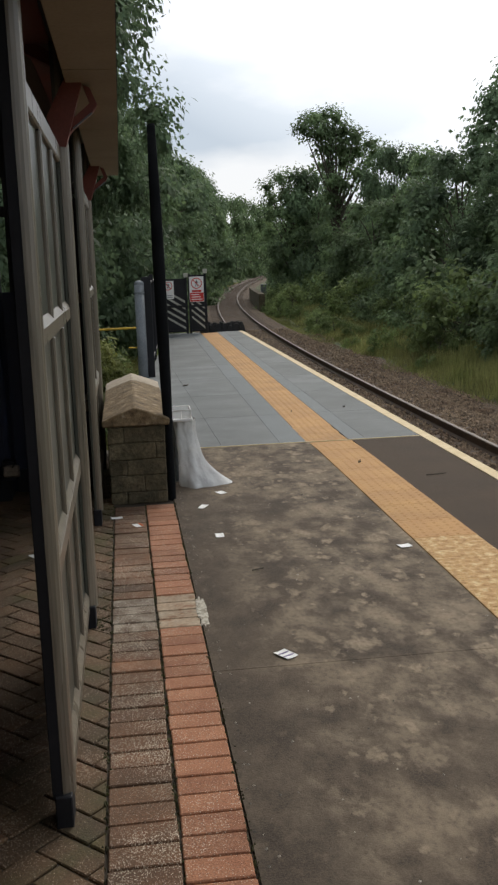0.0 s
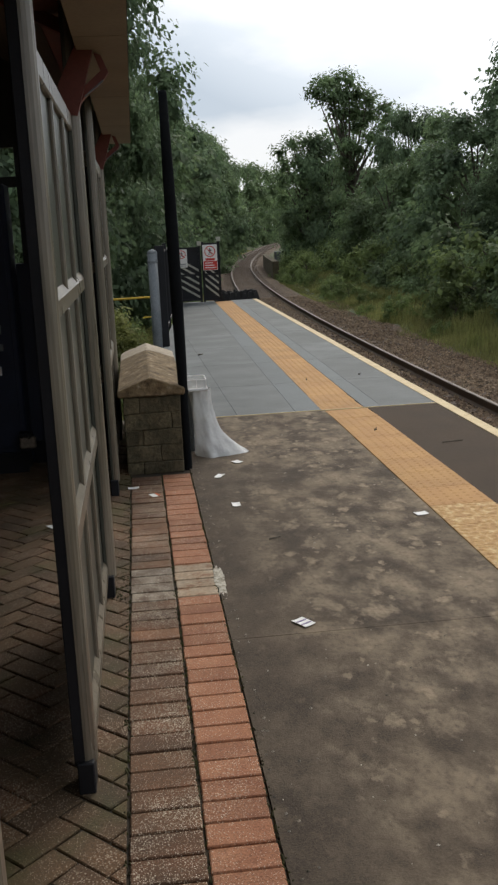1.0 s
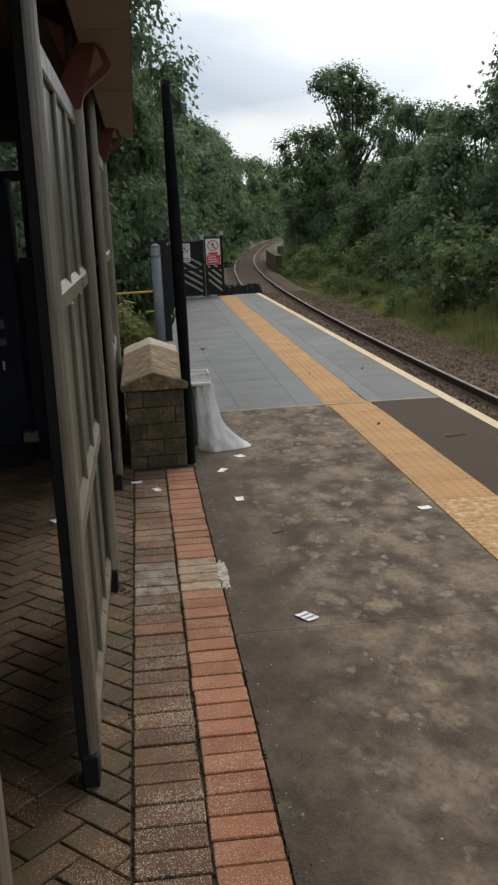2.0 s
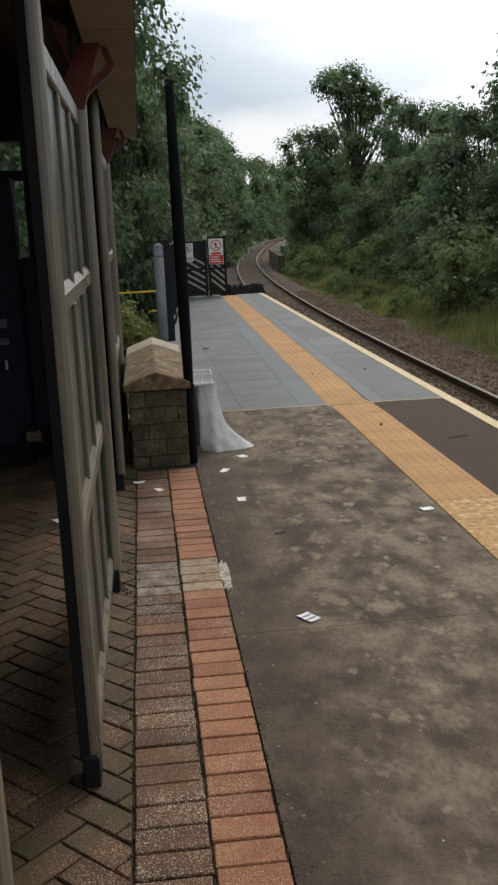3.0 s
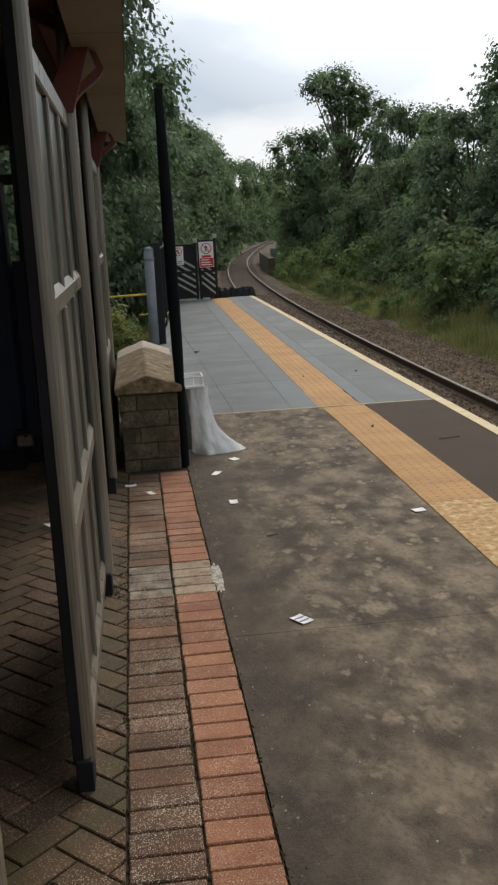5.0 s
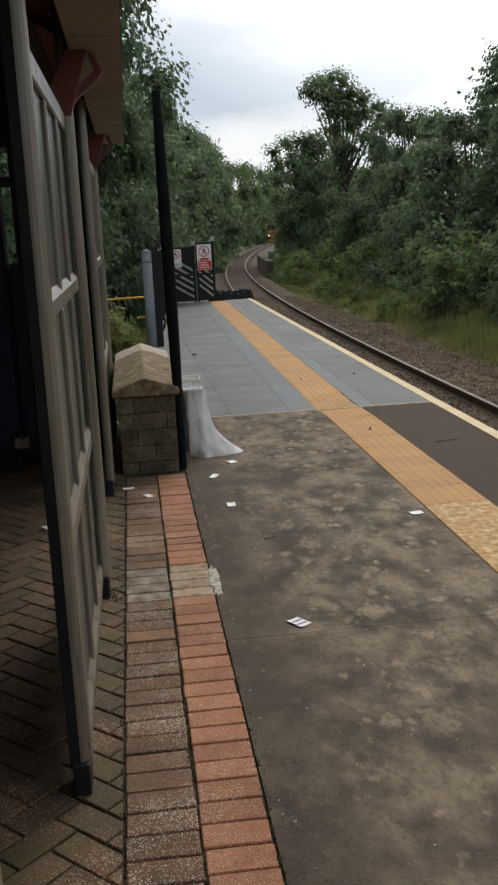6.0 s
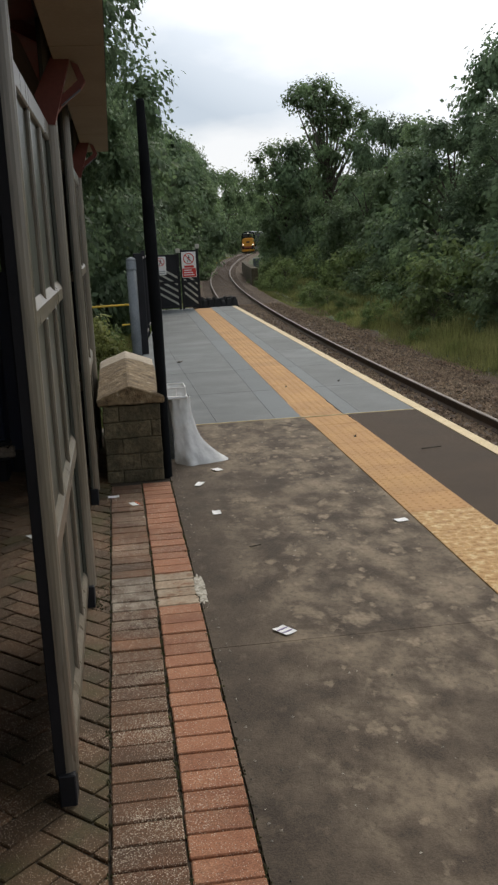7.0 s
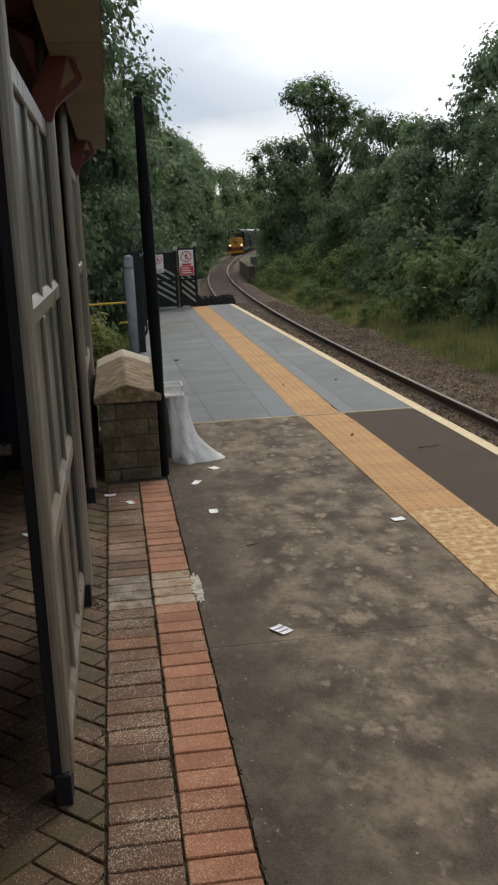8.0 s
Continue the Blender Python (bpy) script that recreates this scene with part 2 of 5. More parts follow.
M_BALLAST = mat("brown_ballast", [(0.3, (0.056, 0.032, 0.016)), (0.55, (0.086, 0.053, 0.028)), (0.75, (0.13, 0.085, 0.05))], scale=1.2, rough=0.95, bump=1.0, bump_scale=26, fine=0.5, bump_dist=0.05)
M_STONES = mat("ballast_stone", [(0.3, (0.14, 0.088, 0.054)), (0.7, (0.26, 0.188, 0.122))], scale=0.8, rough=0.9, bump=0.2, fine=0.2, island=0.5)
M_RAIL = mat("rusty_rail", [(0.3, (0.06, 0.038, 0.025)), (0.7, (0.11, 0.07, 0.045))], scale=6, rough=0.75, metal=0.3)
M_RAILTOP = mat("worn_railhead", [(0.3, (0.09, 0.072, 0.06)), (0.7, (0.15, 0.125, 0.105))], scale=6, rough=0.6, metal=0.4)
M_SLEEPER = mat("weathered_sleeper", [(0.3, (0.06, 0.038, 0.024)), (0.7, (0.11, 0.074, 0.05))], scale=5, rough=0.9, obj_var=0.2)
M_STONE = mat("sandstone_block", [(0.3, (0.06, 0.05, 0.026)), (0.5, (0.105, 0.085, 0.048)), (0.7, (0.17, 0.135, 0.08))], scale=7, rough=0.95, bump=0.9, bump_scale=40, fine=0.35, obj_var=0.25, bump_dist=0.015)
M_CAP = mat("weathered_coping", [(0.3, (0.08, 0.053, 0.027)), (0.46, (0.17, 0.115, 0.06)), (0.62, (0.25, 0.18, 0.10)), (0.74, (0.42, 0.35, 0.25))], scale=11, rough=0.95, bump=0.9, bump_scale=40, fine=0.35, bump_dist=0.015, obj_var=0.06)
M_CAP_PALE = mat("pale_coping", [(0.3, (0.32, 0.26, 0.19)), (0.7, (0.45, 0.38, 0.29))], scale=6, rough=0.9, bump=0.6, bump_scale=45, fine=0.2)
M_TIMBER = mat("grey_painted_timber", [(0.3, (0.112, 0.094, 0.069)), (0.7, (0.20, 0.170, 0.127))], scale=14, rough=0.3, bump=0.3, bump_scale=60, fine=0.26, stretch=(1, 1, 0.07))
M_PANEL = mat("dull_infill_panel", [(0.3, (0.046, 0.050, 0.039)), (0.7, (0.070, 0.074, 0.058))], scale=4, rough=0.35, bump=0.1, fine=0.12)
M_RED_TIMBER = mat("oxide_red_timber", [(0.3, (0.13, 0.03, 0.022)), (0.7, (0.19, 0.05, 0.035))], scale=5, rough=0.55, fine=0.12)
M_SOFFIT = mat("cream_soffit_board", [(0.3, (0.25, 0.20, 0.145)), (0.7, (0.33, 0.27, 0.20))], scale=2, rough=0.7, fine=0.08)
M_ROOF = mat("slate_roof", [(0.3, (0.04, 0.042, 0.045)), (0.7, (0.08, 0.08, 0.085))], scale=3, rough=0.7)
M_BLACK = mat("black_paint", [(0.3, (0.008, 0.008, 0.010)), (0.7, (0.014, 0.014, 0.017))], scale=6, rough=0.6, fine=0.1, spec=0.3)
M_MATTBLACK = mat("black_rubber", [(0.3, (0.012, 0.012, 0.013)), (0.7, (0.03, 0.03, 0.03))], scale=6, rough=0.85)
M_DARKWALL = mat("dark_timber_wall", [(0.3, (0.018, 0.018, 0.02)), (0.7, (0.035, 0.034, 0.034))], scale=4, rough=0.7)
M_LINING = mat("brown_roof_boards", [(0.3, (0.10, 0.07, 0.05)), (0.7, (0.16, 0.115, 0.085))], scale=5, rough=0.8, fine=0.15, stretch=(1, 0.1, 1))
M_NAVY = mat("navy_painted_steel", [(0.3, (0.007, 0.012, 0.028)), (0.7, (0.012, 0.02, 0.045))], scale=3, rough=0.5, fine=0.05)
M_GALV = mat("galvanised_grey", [(0.3, (0.125, 0.14, 0.15)), (0.7, (0.19, 0.205, 0.215))], scale=5, rough=0.55, metal=0.2)
M_WHITE = mat("white_sheet", [(0.3, (0.74, 0.73, 0.70)), (0.7, (0.82, 0.81, 0.79))], scale=8, rough=0.6, fine=0.05)
M_SIGNRED = mat("sign_red", [(0.3, (0.55, 0.03, 0.025)), (0.7, (0.62, 0.045, 0.035))], scale=8, rough=0.5, fine=0.05)
M_PRINT = mat("sign_black", [(0.3, (0.015, 0.015, 0.015)), (0.7, (0.02, 0.02, 0.02))], scale=8, rough=0.5, fine=0.05)
M_STRIPE = mat("grey_stripe", [(0.3, (0.30, 0.30, 0.26)), (0.7, (0.45, 0.44, 0.38))], scale=6, rough=0.7)
M_YELLOW = mat("yellow_paint", [(0.3, (0.62, 0.40, 0.04)), (0.7, (0.75, 0.5, 0.06))], scale=6, rough=0.5)
M_LOCO_YEL = mat("loco_yellow", [(0.3, (0.55, 0.235, 0.018)), (0.7, (0.66, 0.30, 0.025))], scale=1.5, rough=0.5, fine=0.1)
M_LOCO_BODY = mat("loco_dark_green", [(0.3, (0.008, 0.014, 0.013)), (0.7, (0.012, 0.019, 0.017))], scale=1.0, rough=0.9, fine=0.1, spec=0.05)
M_LOCO_ROOF = mat("loco_grey_roof", [(0.3, (0.16, 0.18, 0.20)), (0.7, (0.24, 0.26, 0.28))], scale=1.0, rough=0.5, fine=0.1)
M_LOCO_UNDER = mat("loco_underframe", [(0.3, (0.02, 0.018, 0.016)), (0.7, (0.045, 0.04, 0.035))], scale=3, rough=0.8)
M_LOCO_RED = mat("buffer_beam_red", [(0.3, (0.22, 0.05, 0.025)), (0.7, (0.32, 0.09, 0.04))], scale=3, rough=0.6)
M_LAMP = mat("headlight_glow", [(0.3, (1.0, 0.93, 0.8)), (0.7, (1.0, 0.95, 0.85))], rough=0.3, bump=0, emit=1.4)
M_PAPER = mat("paper", [(0.3, (0.78, 0.77, 0.74)), (0.7, (0.86, 0.85, 0.83))], scale=20, rough=0.7, fine=0.03)
M_ORANGE = mat("orange_print", [(0.3, (0.62, 0.12, 0.03)), (0.7, (0.7, 0.16, 0.04))], scale=20, rough=0.7, fine=0.03)
M_BARK = mat("bark", [(0.3, (0.05, 0.042, 0.032)), (0.7, (0.12, 0.10, 0.075))], scale=4, rough=0.95, stretch=(1, 1, 0.2), bump=0.8, bump_scale=20, bump_dist=0.03)
M_LEAF_A = leaf_mat("dark_leaves", (0.098, 0.148, 0.085), (0.168, 0.236, 0.125))
M_LEAF_B = leaf_mat("mid_leaves", (0.118, 0.172, 0.088), (0.20, 0.275, 0.132))
M_LEAF_C = leaf_mat("fresh_leaves", (0.115, 0.165, 0.06), (0.225, 0.285, 0.105))
M_GRASS = leaf_mat("grass_blades", (0.15, 0.175, 0.055), (0.31, 0.30, 0.125))
M_WEED = leaf_mat("yellowish_weeds", (0.12, 0.15, 0.045), (0.25, 0.26, 0.085))


# ---- mesh helpers ----
def part(name, bm, material, parent, label="", smooth=False):
    me = bpy.data.meshes.new(name)
    bm.to_mesh(me)
    bm.free()
    me.materials.append(material)
    if smooth:
        for f in me.polygons:
            f.use_smooth = True
    ob = new(name, me)
    ob.parent = parent
    if label:
        tagged(ob, label)
    return ob


def thing(name, label, category, x=0, y=0, z=0, rz=0, group="", kind=""):
    ob = new(name)
    ob.empty_display_size = 0.1
    ob.matrix_basis = pose(x, y, z, 0, 0, rz)
    return tagged(ob, label, category, group, kind)


def box(bm, x0, x1, y0, y1, z0, z1, bevel=0.0, m=None):
    c = Matrix.Translation(((x0 + x1) / 2, (y0 + y1) / 2, (z0 + z1) / 2)) @ Matrix.Diagonal((x1 - x0, y1 - y0, z1 - z0, 1))
    r = bmesh.ops.create_cube(bm, size=1, matrix=(m @ c) if m else c)
    if bevel:
        edges = list({e for v in r["verts"] for e in v.link_edges})
        bmesh.ops.bevel(bm, geom=edges, offset=bevel, segments=1, affect="EDGES", profile=0.5)
    return bm


def boxed(*a, **k):
    return box(bmesh.new(), *a, **k)


def tube(bm, a, b, r0, r1, seg=10, caps=True):
    a, b = Vector(a), Vector(b)
    d = b - a
    m = Matrix.Translation((a + b) / 2) @ d.to_track_quat("Z", "Y").to_matrix().to_4x4()
    bmesh.ops.create_cone(bm, cap_ends=caps, segments=seg, radius1=r0, radius2=r1, depth=d.length, matrix=m)
    return bm


def prism(bm, outline, y0, y1, axis="y"):
    """Extrudes an outline of (across, up) pairs along y (or x)."""
    put = (lambda a, s, c: (a, s, c)) if axis == "y" else (lambda a, s, c: (s, a, c))
    lo = [bm.verts.new(put(a, y0, c)) for a, c in outline]
    hi = [bm.verts.new(put(a, y1, c)) for a, c in outline]
    n = len(outline)
    bm.faces.new(lo)
    bm.faces.new(hi[::-1])
    for i in range(n):
        bm.faces.new((lo[i], hi[i], hi[(i + 1) % n], lo[(i + 1) % n]))
    bmesh.ops.recalc_face_normals(bm, faces=bm.faces)
    return bm


def raw(name, verts, faces, material, parent=None):
    me = bpy.data.meshes.new(name)
    me.from_pydata([tuple(v) for v in verts], [], faces)
    me.materials.append(material)
    ob = new(name, me)
    ob.parent = parent
    return ob


# ---- the line of the railway ----
def rail_z(y):
    return -0.915 - max(0.0, min(y, 112.0) - 10.0) / 125.0


def track_x(y):
    d = max(0.0, y - 8.0)
    return 4.2 + 1.017e-3 * d * d / (1 + d / 379.0)


def edge_x(y):
    return 2.805 + 0.035 * max(0.0, min(1.0, (y - 10.0) / 12.0))


def tactile_x(y):
    return 1.652 if y < 8.6695 else 1.622 + 0.0133 * (y - 8.67)


def along(y, off, z=0.0):
    """A point off metres to the right of the track's middle."""
    s = (track_x(y + 0.5) - track_x(y - 0.5))
    k = 1 / math.hypot(1, s)
    return Vector((track_x(y) + off * k, y - off * s * k, z))


def bank(u, y):
    """Ground height u metres to the right of the track's middle."""
    zr = rail_z(y)
    if abs(u) < 1.7:
        return zr - 0.17
    a = abs(u)
    z = zr - 0.17 - 0.33 * min(1, (a - 1.7) / 0.9)
    if u > 0:
        z += 0.22 * max(0, min(1, (u - 3.2) / 2.0)) + 1.6 * max(0, min(1, (u - 6.0) / 9.0)) + 0.02 * max(0, u - 15)
    else:
        z += 0.55 * max(0, min(1, (a - 2.8) / 1.6)) + 1.2 * max(0, min(1, (a - 5.0) / 10)) + 0.03 * max(0, a - 15)
    if a > 3:
        z += 0.12 * noise.noise((u * 0.5, y * 0.35, 0.0))
    return z
# ---- ground: one sheet out to the horizon ----
def build_ground():
    ys = [-1500, -600, -250, -120, -60, -30] + [-20 + 2.0 * i for i in range(0, 100)] + [185 + 12 * i for i in range(14)] + [420, 600, 1000, 2000]
    us = [-1500, -500, -200, -90, -50, -30, -20, -15, -12, -10, -8, -7, -6, -5, -4.4, -4, -3.6, -3.2, -2.8, -2.6, -2.2, -1.7, -1, 0, 1, 1.7, 2.1, 2.6, 3, 3.4,
          3.8, 4.2, 4.7, 5.2, 6, 7, 8, 9, 10.5, 12, 15, 20, 30, 50, 90, 200, 500, 1500]
    verts = []
    for y in ys:
        for u in us:
            p = along(min(y, 420), max(-30, min(30, u)))
            verts.append((p.x + u - max(-30, min(30, u)), p.y + max(0, y - 420), bank(max(-60, min(60, u)), y) - (0.6 if y > 420 else 0)))
    n = len(us)
    faces = [(j * n + i, j * n + i + 1, (j + 1) * n + i + 1, (j + 1) * n + i) for j in range(len(ys) - 1) for i in range(n - 1)]
    ob = raw("ground", verts, faces, M_SOIL)
    ob.data.materials.append(M_BALLAST)
    for f in ob.data.polygons:
        i = f.index % (n - 1)
        row = ys[f.index // (n - 1)]
        if (-2.21 if row < 60 else -1.71) <= us[i] and us[i + 1] <= (3.41 if row < 34 else 2.61 if row < 46 else 2.11):
            f.material_index = 1
        f.use_smooth = True
    tagged(ob, "rough grass and weeds beside brown stone ballast", "ground", kind="structure")


build_ground()


# ---- railway track ----
def sweep(name, outline, off, y0, y1, step, material, parent, label=""):
    """A profile of (across, up) pairs swept beside the track's middle line."""
    n, verts, faces = len(outline), [], []
    k = int((y1 - y0) / step)
    for j in range(k + 1):
        y = y0 + (y1 - y0) * j / k
        for a, c in outline:
            p = along(y, off + a)
            verts.append((p.x, p.y, rail_z(y) + c))
    for j in range(k):
        for i in range(n):
            faces.append((j * n + i, j * n + (i + 1) % n, (j + 1) * n + (i + 1) % n, (j + 1) * n + i))
    ob = raw(name, verts, faces, material, parent)
    if label:
        tagged(ob, label)
    return ob


def build_track():
    t = thing("railway_track", "single curving railway track with rusty rails on brown ballast", "railway track", kind="structure")
    web = [(-0.07, -0.16), (0.07, -0.16), (0.07, -0.145), (0.012, -0.12), (0.012, -0.05), (0.036, -0.035), (0.036, -0.008), (-0.036, -0.008), (-0.036, -0.035), (-0.012, -0.05), (-0.012, -0.12), (-0.07, -0.145)]
    head = [(-0.033, -0.0079), (0.033, -0.0079), (0.028, 0.0), (-0.028, 0.0)]
    for s in (-0.75, 0.75):
        r = sweep("rail", web, s, -30, 430, 2.0, M_RAIL, t, "rusty steel running rail")
        sweep("railhead", head, s, -30, 430, 2.0, M_RAILTOP, r, "polished top of the rail")
    data = None
    for i in range(290):
        y = 2 + 0.68 * i
        bm = boxed(-1.28, 1.28, -0.125, 0.125, -0.13, 0.0, 0.012) if data is None else None
        if data is None:
            ob = part("sleeper", bm, M_SLEEPER, t)
            data = ob.data
        else:
            ob = new("sleeper", data)
            ob.parent = t
        p = along(y, 0)
        s = track_x(y + 0.5) - track_x(y - 0.5)
        ob.matrix_basis = pose(p.x, p.y, rail_z(y) - 0.155, 0, 0, -math.degrees(math.atan(s)))
    return t


build_track()


def build_ballast():
    rnd = np.random.RandomState(5)
    verts, faces = [], []
    base = np.array([(1, 0, -0.3), (-0.4, 0.9, -0.3), (-0.5, -0.8, -0.3), (0.2, 0.1, 0.75), (0.6, 0.65, 0.25), (-0.8, 0.1, 0.3)])
    tri = [(0, 4, 3), (4, 1, 3), (1, 5, 3), (5, 2, 3), (2, 0, 3), (0, 1, 4), (1, 2, 5)]
    for i in range(26000):
        y = 9 + 33 * rnd.rand() ** 1.3
        u = rnd.uniform(-2.3, 3.3) if y > 22 else rnd.uniform(0.3, 3.3)
        p = along(y, u)
        z = bank(u, y)
        s = rnd.uniform(0.02, 0.045)
        a = rnd.rand() * 6.283
        c, q = math.cos(a), math.sin(a)
        k = len(verts)
        for v in base * (s * rnd.uniform(0.7, 1.3, 3)):
            verts.append((p.x + c * v[0] - q * v[1], p.y + q * v[0] + c * v[1], z + v[2] + 0.012))
        faces += [(a1 + k, b1 + k, c1 + k) for a1, b1, c1 in tri]
    ob = raw("ballast_stones", verts, faces, M_STONES)
    tagged(ob, "loose brown and grey ballast stones beside the rails", "ballast", kind="stuff")


build_ballast()

# ---- platform ----
P_END, JOIN = 23.3, 8.67


def left_x(y):
    """The left side of the platform beyond the low wall."""
    return 0.30 + max(0.0, y - 14.0) * 0.075


def strip(name, fl, fr, y0, y1, z0, z1, material, parent, step=1.0, label=""):
    """A slab between two lines in the plan."""
    bm = bmesh.new()
    k = max(1, int((y1 - y0) / step))
    rows = []
    for j in range(k + 1):
        y = y0 + (y1 - y0) * j / k
        rows.append([bm.verts.new(v) for v in ((fl(y), y, z0), (fr(y), y, z0), (fr(y), y, z1), (fl(y), y, z1))])
    for a, b in zip(rows, rows[1:]):
        for i in range(4):
            bm.faces.new((a[i], a[(i + 1) % 4], b[(i + 1) % 4], b[i]))
    bm.faces.new(rows[0])
    bm.faces.new(rows[-1][::-1])
    bmesh.ops.recalc_face_normals(bm, faces=bm.faces)
    return part(name, bm, material, parent, label)


def const(v):
    return lambda y: v


platform = thing("platform", "railway platform with worn asphalt and newer blue-grey panels", "platform", kind="structure")
strip("platform_base", const(-6.0), lambda y: edge_x(y) - 0.06, -16, 9.2, -1.6, -0.075, M_EDGEWALL, platform, label="dark masonry platform face")
strip("platform_base", lambda y: left_x(y) + 0.03, lambda y: edge_x(y) - 0.06, 9.2, P_END, -1.6, -0.075, M_EDGEWALL, platform)
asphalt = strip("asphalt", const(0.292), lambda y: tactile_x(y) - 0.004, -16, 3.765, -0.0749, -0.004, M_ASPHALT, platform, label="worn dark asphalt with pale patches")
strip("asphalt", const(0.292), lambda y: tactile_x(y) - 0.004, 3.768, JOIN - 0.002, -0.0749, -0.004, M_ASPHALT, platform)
strip("asphalt", lambda y: tactile_x(y) + 0.402, lambda y: edge_x(y) - 0.10, -16, JOIN - 0.002, -0.0749, -0.004, M_ASPHALT_DARK, platform, label="dark brown asphalt")
strip("paver_bed", const(-6.0), const(0.288), -16, JOIN, -0.0748, -0.012, M_JOINT, platform, label="dark earth joints between pavers")
strip("joint_strip", const(0.30), lambda y: edge_x(y) - 0.10, JOIN - 0.002, JOIN + 0.012, -0.0747, 0.001, M_LINE, platform, label="pale sealant joint across the platform")
k_line = 0
y = -16.0
while y < P_END:
    y1 = min(P_END, y + 2.0)
    strip("coping", lambda v: edge_x(v) - 0.098, lambda v: edge_x(v), y + 0.004, y1 - 0.004, -0.0746, 0.003, M_LINE, platform, label="cream-painted platform edge" if k_line == 0 else "")
    k_line += 1
    y = y1

# blue-grey panels of the rebuilt end
rows_y = [JOIN + 0.01, 10.35, 12.1, 13.9, 15.7, 17.5, 19.3, 21.2, P_END]
for i, (a, b) in enumerate(zip(rows_y, rows_y[1:])):
    g = 0.003
    strip("panel", lambda v: left_x(v) if v > 9.2 else max(left_x(v), 0.31), lambda v: 0.835 - 0.0142 * (v - JOIN) - g + max(0, v - 16) * 0.075, a + g, b - g, -0.0745, 0.0, M_DECK, platform, 0.6)
    strip("panel", lambda v: 0.835 - 0.0142 * (v - JOIN) + max(0, v - 16) * 0.075, lambda v: tactile_x(v) - 0.25, a + g, b - g, -0.0745, 0.0, M_DECK, platform, 0.6)
    strip("panel", lambda v: tactile_x(v) - 0.25 + g, lambda v: tactile_x(v) - 0.004, a + g, b - g, -0.0745, 0.0, M_DECK_DARK, platform, 0.6)
    strip("panel", lambda v: tactile_x(v) + 0.402, lambda v: tactile_x(v) + 0.56, a + g, b - g, -0.0745, 0.0, M_DECK_DARK, platform, 0.6)
    strip("panel", lambda v: tactile_x(v) + 0.56 + g, lambda v: edge_x(v) - 0.102, a + g, b - g, -0.0745, 0.0, M_DECK, platform, 0.6)


# tactile slabs with rows of studs
def tactile_mesh(name, material, rough):
    rnd = random.Random(3)
    bm = boxed(0, 0.398, 0, 0.3965, -0.05, 0.0, 0.002)
    for i in range(6):
        for j in range(6):
            c = Matrix.Translation((0.035 + i * 0.0656 + (rnd.uniform(-.012, .012) if rough else 0), 0.033 + j * 0.0656 + (rnd.uniform(-.012, .012) if rough else 0), 0.0018))
            r = 0.0135 * (rnd.uniform(1.0, 1.9) if rough else 1)
            bmesh.ops.create_cone(bm, cap_ends=True, segments=8, radius1=r * 1.2, radius2=r * 0.5, depth=0.0034, matrix=c)
    me = bpy.data.meshes.new(name)
    bm.to_mesh(me)
    bm.free()
    me.materials.append(material)
    return me


tact_new, tact_old = tactile_mesh("tactile_slab", M_TACT, False), tactile_mesh("tactile_slab", M_TACT_OLD, True)
y = 5.43 - 0.4 * 50
while y < P_END - 0.3:
    if abs(y - 8.63) < 0.01:
        y = JOIN + 0.014  # the newer strip starts at the joint
    ob = new("tactile_slab", tact_old if y < 5.4 else tact_new)
    ob.parent = platform
    s = (tactile_x(y + 0.5) - tactile_x(y - 0.5))
    ob.matrix_basis = pose(tactile_x(y), y, 0.0, 0, 0, -math.degrees(math.atan(s)))
    y += 0.4


# ---- pavers: two border courses and 45 degree herringbone ----
def paver_mesh(name, lx, ly, material, bevel=0.004):
    bm = boxed(-lx / 2, lx / 2, -ly / 2, ly / 2, -0.05, 0.0, bevel)
    me = bpy.data.meshes.new(name)
    bm.to_mesh(me)
    bm.free()
    me.materials.append(material)
    return me


